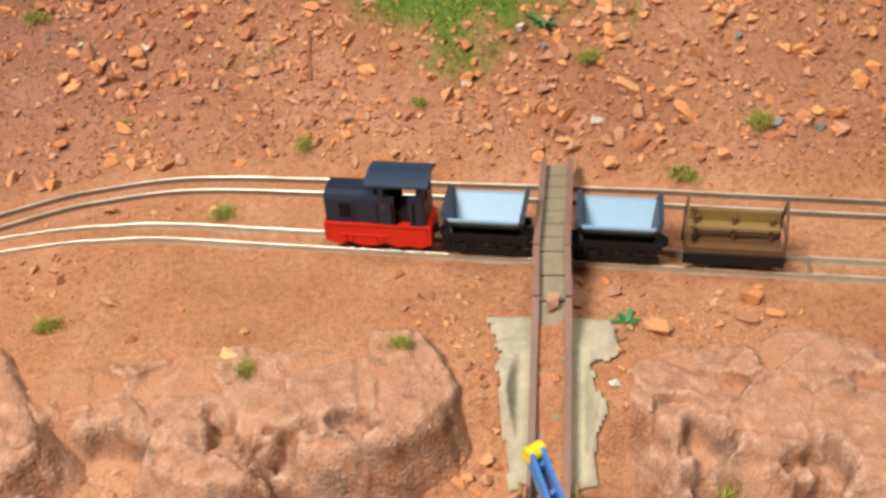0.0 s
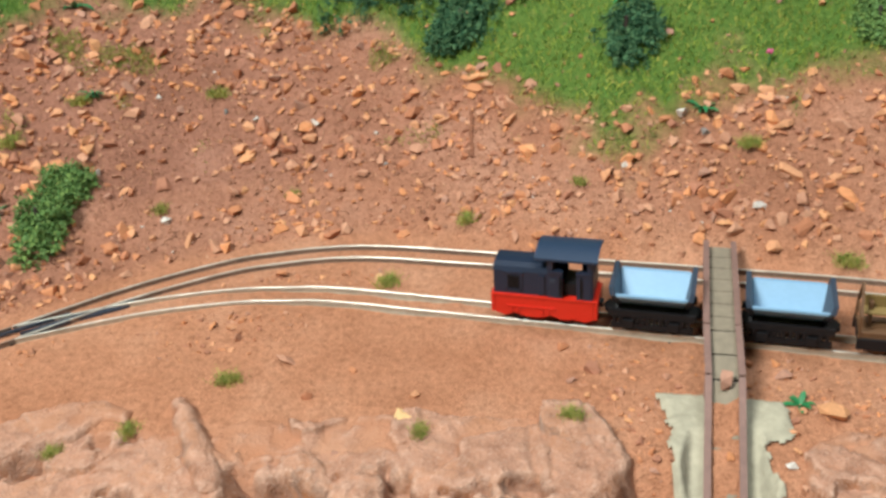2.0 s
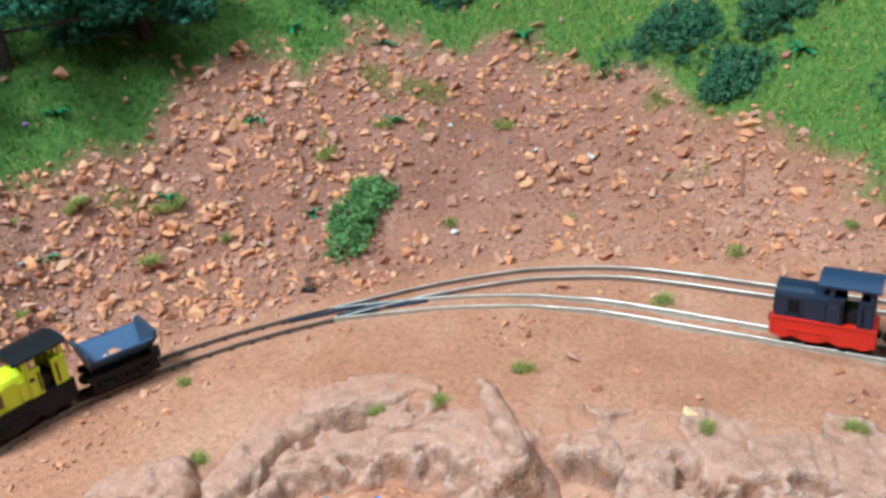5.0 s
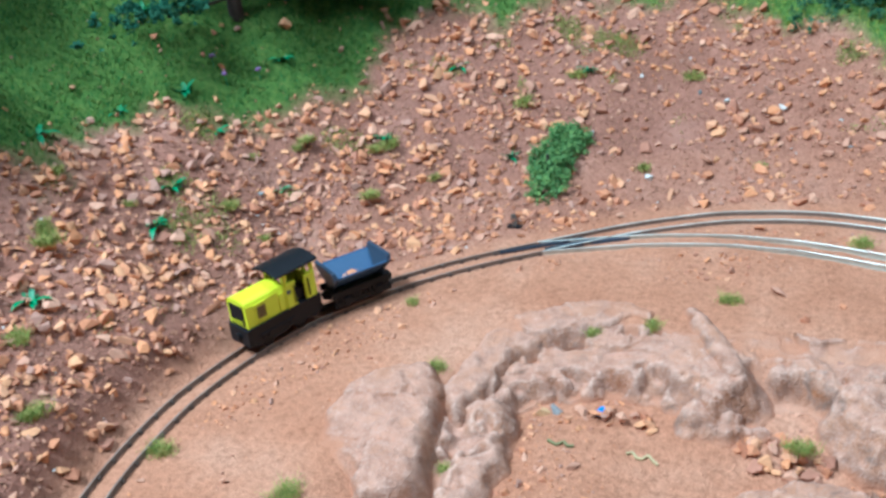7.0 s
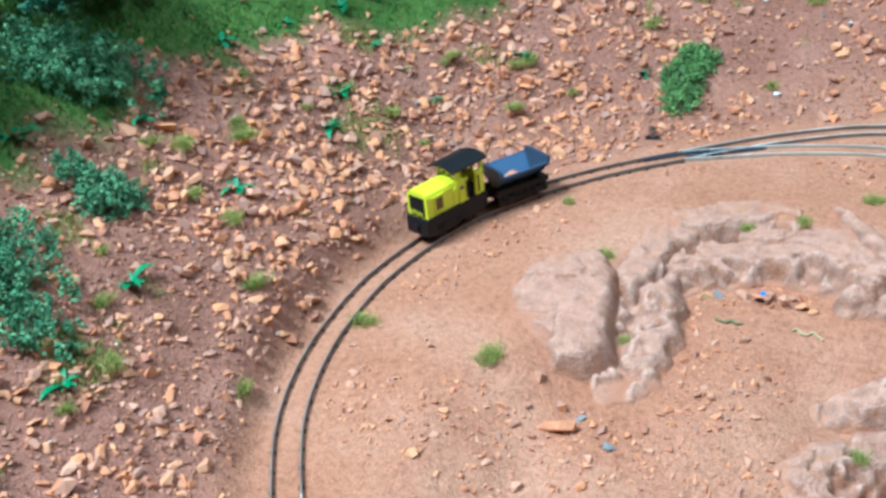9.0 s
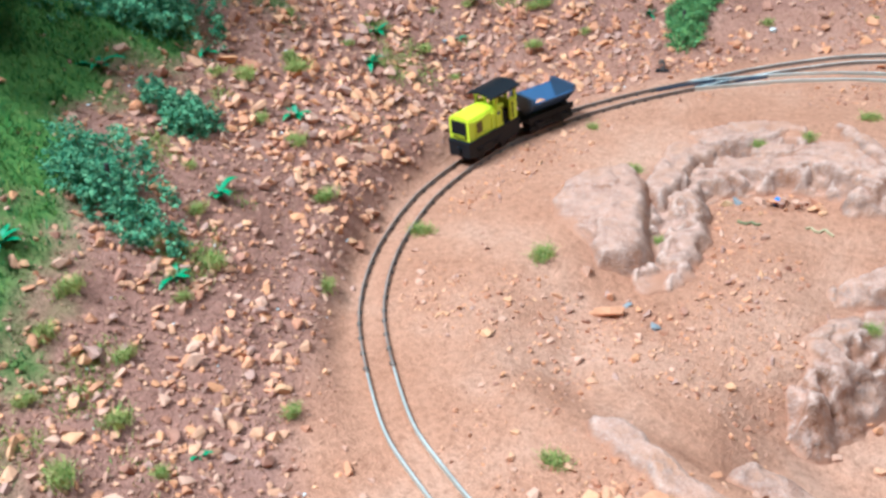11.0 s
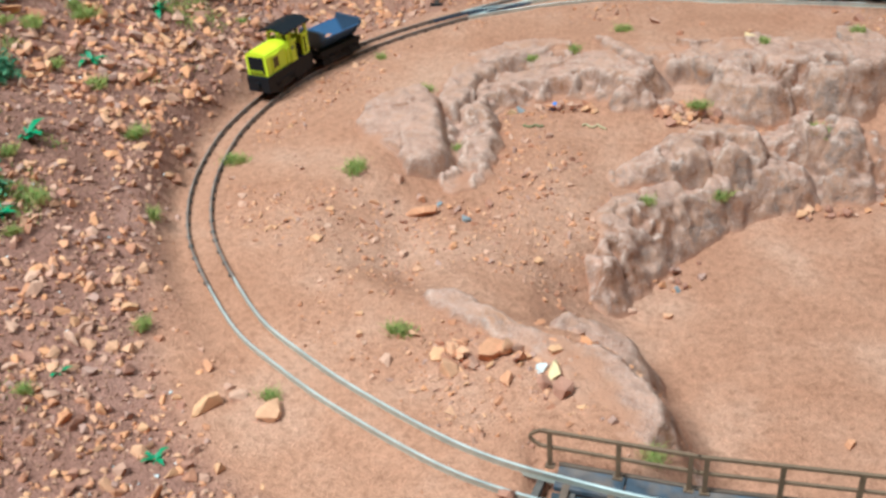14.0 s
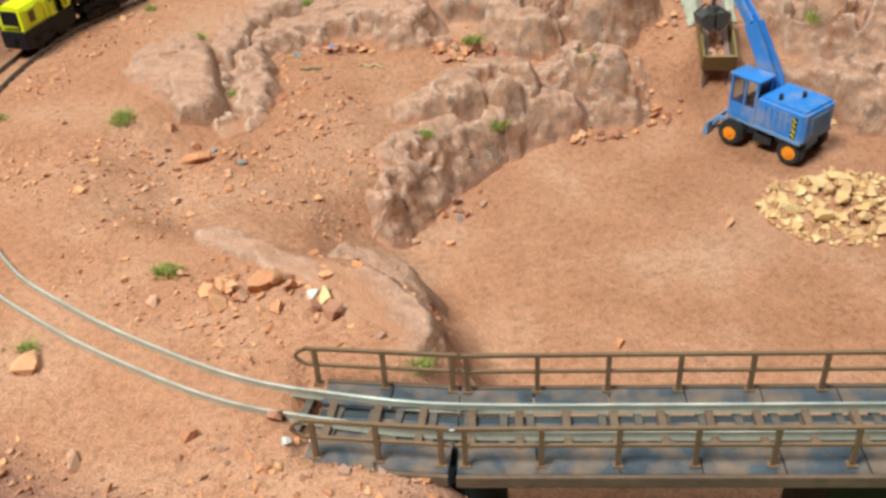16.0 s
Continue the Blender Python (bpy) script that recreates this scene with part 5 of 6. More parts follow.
    for x, y in ((-0.004, 0.006), (-0.009, -0.002)):
        part("exhaust_cap", disc(bmesh.new(), (x, y, 0.0148), 0.0008, 0.0030, "z", 12, 0.0002), TYRE, cover, "dark exhaust stub")
    # cab at the near front corner
    c0, c1, d0, d1, zt = 0.0035, 0.0165, 0.0010, 0.0104, 0.0190
    cab = part("cab", new_box(c0, c1, d0, d1, 0.0014, 0.0078, 0.0003), BLUE, base)
    cab.matrix_local = turret
    for x in (c0, c1 - 0.0010):
        for y in (d0, d1 - 0.0010):
            part("cab_post", new_box(x, x + 0.0010, y, y + 0.0010, 0.0076, zt), BLUE, cab)
    part("cab_post", new_box(c0 + 0.0055, c0 + 0.0064, d1 - 0.0010, d1, 0.0076, zt), BLUE, cab)
    part("cab_back_panel", new_box(c0 + 0.0001, c0 + 0.0009, d0 + 0.0010, d1 - 0.0010, 0.0076, 0.0105), BLUE, cab)
    part("cab_roof", new_box(c0 - 0.0008, c1 + 0.0006, d0 - 0.0006, d1 + 0.0006, zt, zt + 0.0011, 0.0004), BLUE, cab)
    for x0, x1, y0, y1 in ((c0 + 0.0010, c0 + 0.0055, d1 - 0.0006, d1 - 0.0004), (c0 + 0.0064, c1 - 0.0010, d1 - 0.0006, d1 - 0.0004),
                           (c1 - 0.0006, c1 - 0.0004, d0 + 0.001, d1 - 0.001), (c0 + 0.001, c1 - 0.001, d0 + 0.0004, d0 + 0.0006)):
        part("cab_window", new_box(x0, x1, y0, y1, 0.0078, zt), GLASS, cab, "clear cab window")
    part("cab_seat", new_box(c0 + 0.002, c0 + 0.006, d0 + 0.002, d1 - 0.002, 0.0078, 0.0120, 0.0005), TYRE, cab, "dark driver's seat")
    # boom foot, boom of two tapering flanks, ram
    bm = bmesh.new()
    for y in (-0.0062, -0.0018):
        prism(bm, [(-0.002, 0.0014), (0.0120, 0.0014), (0.0085, 0.0170), (0.0045, 0.0180)], 0.0009, Matrix(((1, 0, 0, 0), (0, 0, 1, y), (0, 1, 0, 0), (0, 0, 0, 1))))
    disc(bm, (0.0062, -0.0036, 0.0110), 0.0024, 0.0052, "y", 18, 0.0003)
    foot = part("boom_foot", bm, BLUE, base)
    foot.matrix_local = turret
    inv = turret.inverted()
    p0, p1, p2 = Vector((0.0062, -0.0036, 0.0150)), inv @ Vector((0.0258, 0.0965, 0.0040)), inv @ Vector((0.0182, 0.1190, 0.0215))
    for name, a, b, w, h in (("boom", p0, p1, 0.0048, 0.0056), ("jib", p1, p2, 0.0038, 0.0040)):
        bm = bmesh.new()
        d = (b - a).normalized()
        for s in (-1, 1):
            bar(bm, a + Vector((0, s * w / 2, 0)), b + Vector((0, s * w * 0.36, 0)), 0.0009, h, (0, 0, 1))
        for k in range(5):
            q = a.lerp(b, (k + 0.5) / 5)
            bar(bm, q + Vector((0, -w / 2, 0)), q + Vector((0, w / 2, 0)), 0.0012)
        bar(bm, a - Vector((0, 0, h * 0.42)), b - Vector((0, 0, h * 0.36)), w * 0.8, 0.0005)
        ob = part(name, bm, BLUE, base)
        ob.matrix_local = turret
    bm = bar(bmesh.new(), Vector((0.0110, -0.0036, 0.0060)), p0.lerp(p1, 0.62), 0.0014)
    ob = part("lift_ram", bm, STEEL, base, "grey lifting ram")
    ob.matrix_local = turret
    bm = disc(bmesh.new(), p2, 0.0018, 0.0042, "y", 14, 0.0002)
    ob = part("jib_head", bm, HAZARD, base, "yellow jib head")
    ob.matrix_local = turret
    # clamshell grab hanging over the hopper
    gpos = Vector((0.0182, 0.1215, -0.0020))
    bm = bar(bmesh.new(), (gpos.x, gpos.y, gpos.z + 0.0045), (0.0182, 0.1192, 0.0215), 0.0012)
    part("grab_hanger", bm, STEEL, base, "grey hanger rod")
    bm = new_box(-0.0025, 0.0025, -0.0022, 0.0022, 0.0020, 0.0055, 0.0004)
    head = part("grab_head", bm, STEEL, base, "grey grab head")
    head.matrix_local = pose(*gpos, 0, 0, 10) @ Matrix.Diagonal((0.78, 0.78, 0.78, 1))
    for s in (-1, 1):
        bm = bmesh.new()
        prism(bm, [(s * 0.0006, 0.0025), (s * 0.0088, 0.0010), (s * 0.0075, -0.0040), (s * 0.0030, -0.0078), (s * 0.0014, -0.0072)], 0.0094,
              Matrix(((1, 0, 0, 0), (0, 0, 1, -0.0047), (0, 1, 0, 0), (0, 0, 0, 1))))
        shell = part("grab_shell", bm, STEEL, head, "grey open grab shell")
        for y in (-0.0044, 0.0044):
            bm = bar(bmesh.new(), (s * 0.0018, y, 0.0050), (s * 0.0080, y, 0.0008), 0.0009)
            part("grab_arm", bm, STEEL, head)
    return base


excavator()


# ---- stones ----
rng = np.random.default_rng(7)


def hull(seed, flat=0.90, points=13):
    """One broken stone chip of radius about 1, as vertices and triangles."""
    r = np.random.default_rng(seed)
    p = r.normal(size=(points, 3))
    p /= np.linalg.norm(p, axis=1)[:, None]
    p *= r.uniform(0.75, 1.1, (points, 1))
    p *= [r.uniform(0.8, 1.35), r.uniform(0.65, 1.0), flat * r.uniform(0.6, 1.0)]
    bm = bmesh.new()
    for v in p:
        bm.verts.new(v)
    made = bmesh.ops.convex_hull(bm, input=bm.verts[:])
    bmesh.ops.delete(bm, geom=[g for g in made["geom_interior"] if isinstance(g, bmesh.types.BMVert)], context="VERTS")
    bmesh.ops.triangulate(bm, faces=bm.faces[:])
    bm.verts.index_update()
    v, f = np.array([v.co[:] for v in bm.verts]), np.array([[x.index for x in t.verts] for t in bm.faces])
    bm.free()
    return v, f


HULLS = [hull(k) for k in range(16)]
STONE_MESHES = {m.name: [mesh_from("stone", v, f, m) for v, f in HULLS] for m in (STONE, WHITE_STONE, GREY_STONE, YELLOW_STONE)}


def turns(n, r, tilt=0.5):
    """Random upright-ish rotation matrices."""
    a, b, c = r.uniform(0, 2 * np.pi, n), r.normal(0, tilt, n), r.normal(0, tilt, n)
    ca, sa, cb, sb, cc, sc = np.cos(a), np.sin(a), np.cos(b), np.sin(b), np.cos(c), np.sin(c)
    z, o = np.zeros(n), np.ones(n)
    rz = np.stack([ca, -sa, z, sa, ca, z, z, z, o], 1).reshape(-1, 3, 3)
    rx = np.stack([o, z, z, z, cb, -sb, z, sb, cb], 1).reshape(-1, 3, 3)
    ry = np.stack([cc, z, sc, z, o, z, -sc, z, cc], 1).reshape(-1, 3, 3)
    return rz @ rx @ ry


def stone(x, y, size, mat=STONE, label="loose orange-brown stone chip on the quarry ground", group="loose stones", lift=0.25, ground_z=None):
    k = int(rng.integers(len(HULLS)))
    ob = new("stone", STONE_MESHES[mat.name][k])
    z = height(x, y) if ground_z is None else ground_z
    r = turns(1, rng, 0.35)[0]
    ob.matrix_world = Matrix.Translation((x, y, z + size * lift)) @ Matrix(r.tolist()).to_4x4() @ Matrix.Diagonal((size, size, size, 1))
    return tagged(ob, label, "stone", group)


def scattered(n, density, box_, seed):
    """Points thrown at random by a density function over a box."""
    r = np.random.default_rng(seed)
    out = []
    while sum(len(o) for o in out) < n:
        x, y = r.uniform(box_[0], box_[1], 20000), r.uniform(box_[2], box_[3], 20000)
        keep = r.uniform(0, 1, 20000) < density(x, y)
        out.append(np.stack([x, y], 1)[keep])
    return np.concatenate(out)[:n]


def bank_density(x, y):
    h, soil, grass = land(x, y, True)
    clump = smooth(-0.7, 0.9, fbm(x, y, 0.035, 51, 2))
    left = smooth(-0.16, -0.26, x)
    bare = np.exp(-((x + 0.155) ** 2 + (y - 0.315) ** 2) / 0.030 ** 2)
    return soil * (1 - 0.97 * grass) * (0.26 + 0.50 * clump + 0.24 * left) * (1 - 0.6 * bare)


def grit_density(x, y):
    h, soil, grass = land(x, y, True)
    return soil * (1 - 0.97 * grass) * (0.5 + 0.5 * smooth(-0.6, 0.6, fbm(x, y, 0.02, 53, 2)))


def flat_density(x, y):
    h, soil, grass = land(x, y, True)
    d = nearest(OUTER, x, y)[0]
    d2 = nearest(NEAR, x, y)[0]
    return (1 - soil) * (1 - grass) * smooth(0.007, 0.010, np.minimum(d, d2)) * smooth(-0.2, 0.8, fbm(x, y, 0.04, 61, 2)) * smooth(-0.04, -0.02, h)


def heap_mesh(name, xy, sizes, seed, material_, hulls=None, lift=0.3):
    """Many stones in one mesh."""
    r = np.random.default_rng(seed)
    hulls = hulls or HULLS
    z = land(xy[:, 0], xy[:, 1])
    kind = r.integers(0, len(hulls), len(xy))
    rot = turns(len(xy), r, 0.5)
    vs, fs, base = [], [], 0
    for k, (hv, hf) in enumerate(hulls):
        m = np.where(kind == k)[0]
        if not len(m):
            continue
        v = np.einsum("nij,vj->nvi", rot[m], hv) * sizes[m, None, None]
        v += np.stack([xy[m, 0], xy[m, 1], z[m] + sizes[m] * lift], 1)[:, None]
        f = hf[None] + (np.arange(len(m)) * len(hv))[:, None, None] + base
        vs.append(v.reshape(-1, 3))
        fs.append(f.reshape(-1, 3))
        base += v.shape[0] * v.shape[1]
    return big_mesh(name, np.concatenate(vs), np.concatenate(fs), material_)


AREA = (-0.42, 0.22, -0.16, 0.43)
spots = scattered(8200, bank_density, AREA, 11)
sizes = np.clip(rng.lognormal(math.log(0.00158), 0.46, len(spots)), 0.0008, 0.0040)
sizes = sizes * (1 - 0.28 * smooth(0.09, 0.03, spots[:, 1]))
tagged(new("loose_gravel", heap_mesh("loose_gravel", spots, sizes, 3, CHIPS, None, 0.16)), "orange-brown stone chips strewn over the bank", "gravel", kind="stuff")
small = [h for h in (hull(100 + k, 0.8, 7) for k in range(8))]
spots = scattered(36000, grit_density, AREA, 12)
tagged(new("fine_gravel", heap_mesh("fine_gravel", spots, np.clip(rng.lognormal(math.log(0.00058), 0.38, len(spots)), 0.0003, 0.0013), 4, GRIT, small, 0.15)),
       "fine red-brown grit covering the bank", "gravel", kind="stuff")
spots = scattered(6500, flat_density, (-0.30, 0.18, -0.15, 0.29), 13)
tagged(new("fine_gravel", heap_mesh("fine_gravel", spots, np.clip(rng.lognormal(math.log(0.00052), 0.60, len(spots)), 0.00025, 0.0022), 5, CHIPS, small, 0.15)),
       "small stone chips lying on the sand beside the tracks", "gravel", kind="stuff")

spots = scattered(420, flat_density, (-0.30, 0.18, -0.15, 0.29), 27)
tagged(new("stone_chips", heap_mesh("stone_chips", spots, np.clip(rng.lognormal(math.log(0.0011), 0.32, len(spots)), 0.0006, 0.0022), 9, CHIPS, None, 0.2)),
       "orange stone chips strewn over the sand", "gravel", kind="stuff")

# stones that stand out
LOOSE = [(-0.103, 0.2590, 24), (-0.002, 0.200, 27), (-0.009, 0.211, 17), (-0.110, 0.221, 20), (-0.092, 0.209, 26), (-0.071, 0.203, 17), (-0.052, 0.190, 20), (-0.083, 0.191, 18), (0.019, 0.196, 18), (0.051, 0.194, 22),
         (0.084, 0.179, 26), (0.092, 0.180, 20), (0.088, 0.187, 38), (0.059, 0.176, 36), (0.089, 0.153, 34), (-0.084, 0.287, 26), (-0.233, -0.063, 34), (-0.216, -0.064, 32), (-0.226, -0.058, 24), (-0.190, 0.055, 42),
         (-0.200, 0.070, 26), (-0.160, -0.039, 40), (-0.172, -0.037, 26), (-0.172, -0.043, 28), (-0.165, -0.044, 22), (-0.146, -0.051, 28), (-0.141, -0.054, 32), (-0.189, -0.042, 18), (-0.238, -0.046, 18), (-0.264, -0.077, 20),
         (-0.158, 0.102, 16), (-0.116, 0.037, 20), (-0.103, 0.034, 18), (-0.088, 0.068, 16), (-0.054, 0.108, 30), (-0.002, 0.029, 22), (-0.057, -0.029, 22), (-0.035, -0.040, 18), (-0.174, -0.093, 20), (-0.155, -0.090, 26), (-0.198, -0.098, 24)]
for x, y, s in LOOSE:
    stone(x, y, s * 0.000125, lift=0.25)
for x, y, s in ((-0.068, 0.254, 26), (-0.054, 0.177, 38), (-0.143, -0.046, 34), (-0.105, 0.150, 20)):
    stone(x, y, s * 0.0001, YELLOW_STONE, "pale ochre stone lying on the sand", lift=0.3)
BANKED = [(0.099, 0.250, 38), (0.040, 0.262, 36), (0.132, 0.275, 36), (0.089, 0.268, 34), (0.063, 0.256, 34), (-0.279, -0.086, 42), (-0.274, -0.047, 26), (-0.352, 0.046, 38), (-0.349, 0.053, 34), (-0.338, 0.079, 28),
          (-0.328, 0.019, 38), (-0.295, 0.139, 26), (-0.305, 0.115, 34), (-0.320, 0.061, 28), (-0.344, 0.169, 44), (-0.339, 0.179, 34), (-0.325, 0.189, 38), (-0.320, 0.193, 34), (-0.311, 0.187, 44), (-0.313, 0.199, 34),
          (-0.314, 0.210, 36), (-0.297, 0.198, 30), (-0.295, 0.200, 28), (-0.286, 0.235, 32), (-0.306, 0.238, 28), (-0.259, 0.277, 30), (-0.283, 0.254, 30), (-0.300, 0.166, 32), (-0.321, 0.231, 30), (-0.330, 0.160, 30)]
for x, y, s in BANKED:
    stone(x, y, s * 0.0001, STONE, "angular orange-brown stone on the bank", "stones on the bank", 0.2)
for x, y, s in ((-0.166, 0.346, 18), (-0.125, 0.339, 26), (-0.100, 0.336, 24), (-0.153, 0.292, 30), (-0.075, 0.329, 12), (-0.182, 0.309, 22), (0.040, 0.304, 30), (0.019, 0.291, 26), (0.061, 0.268, 30), (0.044, 0.158, 18), (-0.147, -0.045, 22)):
    stone(x, y, s * 0.0001, WHITE_STONE, "small whitish stone on the bank", "white stones")
for x, y, s in ((-0.138, 0.342, 20), (-0.071, 0.315, 24), (0.111, 0.285, 28), (0.130, 0.253, 30), (0.118, 0.258, 34), (0.047, 0.296, 24), (-0.185, 0.062, 17), (-0.174, 0.052, 20), (-0.098, 0.050, 24), (-0.339, 0.181, 20), (-0.297, 0.205, 20)):
    stone(x, y, s * 0.0001, GREY_STONE, "blue-grey stone among the orange ones", "grey stones")
for x, y, s in ((-0.1445, -0.0975, 0.0030), (-0.152, -0.099, 0.0018)):
    stone(x, y, s, WHITE_STONE, "white stone beside the bridge end")

for k, place in enumerate(CARGO):
    stone(place.x, place.y, 0.0018 + 0.0003 * (k % 2), STONE, "orange stone lying in the skip wagon", "stones in the skip wagon", 0.25, place.z)

def heap(x, y, rx, ry, n, size, mat, label, group, seed):
    """A loose heap of single stones."""
    r = np.random.default_rng(seed)
    for k in range(n):
        a, q = r.uniform(0, math.tau), math.sqrt(r.uniform())
        px, py = x + rx * q * math.cos(a), y + ry * q * math.sin(a)
        stone(px, py, size * r.uniform(0.55, 1.25), mat, label, group, 0.25 + (1 - q) * 0.9)


heap(0.043, 0.033, 0.028, 0.023, 48, 0.0034, YELLOW_STONE, "ochre stone in a heap on the pit floor", "heap of ochre stones", 1)
OCHRE = material("ochre_rubble", (0.62, 0.36, 0.155), 0.9, vary=0.16, grain=900, random_by="island", spread=[(0.72, 0.50, 0.26), (0.56, 0.32, 0.15)], specular=0.2)
a, q = rng.uniform(0, math.tau, 420), np.sqrt(rng.uniform(0, 1, 420))
spots = np.stack([0.043 + 0.031 * q * np.cos(a), 0.033 + 0.026 * q * np.sin(a)], 1)
tagged(new("ochre_rubble", heap_mesh("ochre_rubble", spots, np.clip(rng.lognormal(math.log(0.0013), 0.35, 420), 0.0006, 0.0024), 8, OCHRE, None, 0.35)), "small ochre rubble between the heaped stones", "gravel", kind="stuff")
heap(-0.083, 0.135, 0.015, 0.007, 34, 0.0030, STONE, "orange stone heaped under the ledge", "stones under the ledge", 2)
heap(-0.135, 0.138, 0.018, 0.005, 14, 0.0025, STONE, "orange stone lying under the ledge", "stones under the ledge", 3)
heap(-0.048, 0.101, 0.034, 0.006, 26, 0.0023, STONE, "orange stone at the foot of the ridge", "stones at the ridge foot", 4)
heap(-0.005, 0.112, 0.012, 0.006, 14, 0.0024, STONE, "orange stone at the foot of the rock", "stones at the ridge foot", 5)
heap(-0.100, 0.058, 0.012, 0.012, 12, 0.0020, STONE, "orange stone at the foot of the ridge", "stones at the ridge foot", 6)
heap(-0.192, 0.058, 0.016, 0.010, 9, 0.0018, STONE, "orange stone chip on the sand", "loose stones", 7)
heap(-0.160, -0.042, 0.018, 0.009, 15, 0.0027, STONE, "orange stone on the sandy rim", "stones on the rim", 8)
heap(0.050, 0.158, 0.005, 0.020, 12, 0.0020, STONE, "orange stone beside the concrete slab", "stones beside the slab", 9)
heap(0.008, 0.150, 0.006, 0.016, 10, 0.0020, STONE, "orange stone beside the concrete slab", "stones beside the slab", 10)
heap(0.062, 0.098, 0.014, 0.008, 16, 0.0030, YELLOW_STONE, "ochre stone below the layered rock", "stones below the rock", 11)
for k, u in enumerate((0.03, 0.30, 0.62, 0.74, 0.77, 0.80, 0.82, 0.84, 0.86, 0.88, 0.90, 0.92, 0.94, 0.96)):
    p = Vector((0.0318, 0.182, 0.0090)).lerp(Vector((0.0200, 0.1130, -0.0225)), u)
    stone(p.x + 0.0022 * math.sin(k * 2.4), p.y, 0.0028 if u in (0.03,) else 0.0020, STONE, "orange stone lying in the trough", "stones in the trough", 0.9, p.z)


# ---- grass, tufts, ferns, bushes ----
GRASS = material("grass_flock", (0.22, 0.310, 0.042), 0.9, vary=0.2, spread=[(0.33, 0.39, 0.058), (0.095, 0.190, 0.030), (0.46, 0.43, 0.095), (0.13, 0.280, 0.060)], random_by="island", specular=0.2)
# the same flock darkened: shade on the left bank put into the colour
GRASS_SHADED = material("shaded_grass_flock", (0.060, 0.150, 0.021), 0.9, vary=0.2, spread=[(0.105, 0.20, 0.027), (0.030, 0.100, 0.016), (0.16, 0.21, 0.038), (0.038, 0.140, 0.036)], random_by="island", specular=0.2)
CROWN = material("tree_foam", (0.030, 0.095, 0.055), 0.95, vary=0.25, spread=[(0.045, 0.125, 0.070), (0.020, 0.070, 0.040), (0.06, 0.15, 0.085)], random_by="island", specular=0.1)
TUFT = material("tuft_grass", (0.27, 0.32, 0.065), 0.9, vary=0.2, spread=[(0.37, 0.36, 0.085), (0.18, 0.26, 0.055), (0.44, 0.37, 0.12)], random_by="island", specular=0.2)
FERN = material("fern_green", (0.024, 0.19, 0.062), 0.55, vary=0.2, grain=400)
BUSH = material("bush_foam", (0.105, 0.235, 0.115), 0.95, vary=0.25, spread=[(0.155, 0.30, 0.145), (0.070, 0.170, 0.085), (0.20, 0.34, 0.16)], random_by="island", specular=0.1)
BUSH_DARK = material("dark_bush_foam", (0.050, 0.125, 0.062), 0.95, vary=0.25, spread=[(0.080, 0.175, 0.085), (0.030, 0.085, 0.045), (0.11, 0.21, 0.10)], random_by="island", specular=0.1)
BUSH_LIGHT = material("light_bush_foam", (0.14, 0.25, 0.075), 0.95, vary=0.25, spread=[(0.20, 0.31, 0.09), (0.085, 0.17, 0.05), (0.16, 0.28, 0.10)], random_by="island", specular=0.1)
BARK = material("dark_bark", (0.045, 0.032, 0.026), 0.9, vary=0.3, grain=400, bump=0.0004)


def blades(xy, low, high, width, seed, lean=0.5, z=None):
    """Thin bent blades, two triangles each."""
    r = np.random.default_rng(seed)
    n = len(xy)
    z = land(xy[:, 0], xy[:, 1]) - 0.0004 if z is None else z
    a, b = r.uniform(0, math.tau, n), r.uniform(0, math.tau, n)
    h, l = r.uniform(low, high, n), r.uniform(0.1, lean, n)
    side = np.stack([np.cos(a), np.sin(a), np.zeros(n)], 1) * (width * r.uniform(0.7, 1.3, n))[:, None]
    root = np.stack([xy[:, 0], xy[:, 1], z], 1)
    out = np.stack([np.cos(b), np.sin(b), np.zeros(n)], 1)
    mid = root + out * (h * l * 0.35)[:, None] + np.array([0, 0, 1]) * (h * 0.6)[:, None]
    tip = root + out * (h * l)[:, None] + np.array([0, 0, 1]) * h[:, None]
    v = np.stack([root - side, root + side, mid - side * 0.8, mid + side * 0.8, tip], 1).reshape(-1, 3)
    i = np.arange(n)[:, None] * 5
    f = np.stack([i + [0, 1, 3], i + [0, 3, 2], i + [2, 3, 4]], 1).reshape(-1, 3)
    return v, f


def grass_density(x, y):
    g = land(x, y, True)[2]
    return g ** 1.5 * (0.5 + 0.5 * smooth(-1.0, 0.2, fbm(x, y, 0.02, 71, 2)))


spots = scattered(300000, grass_density, (-0.50, 0.24, -0.14, 0.62), 14)
# blades take the shade colouring more often towards the left
deep = rng.uniform(0, 1, len(spots)) < smooth(-0.11, -0.23, spots[:, 0])
for chosen, mat, label in ((~deep, GRASS, "short yellow-green model grass on the upper bank"), (deep, GRASS_SHADED, "short model grass on the upper bank, coloured darker for shade")):
    v, f = blades(spots[chosen], 0.0011, 0.0033, 0.00019, 15, 1.5)
    tagged(new("grass", big_mesh("grass", v, f, mat)), label, "grass", kind="stuff")


def sparse_density(x, y):
    h, bank, grass = land(x, y, True)
    return bank * (1 - grass) * smooth(0.45, 1.0, fbm(x, y, 0.018, 81, 2)) * 0.7 * smooth(0.012, 0.04, h)


spots = scattered(15000, sparse_density, AREA, 16)
v, f = blades(spots, 0.0008, 0.0024, 0.00016, 17, 1.3)
tagged(new("sparse_grass", big_mesh("sparse_grass", v, f, TUFT)), "thin patches of grass between the stones", "grass", kind="stuff")

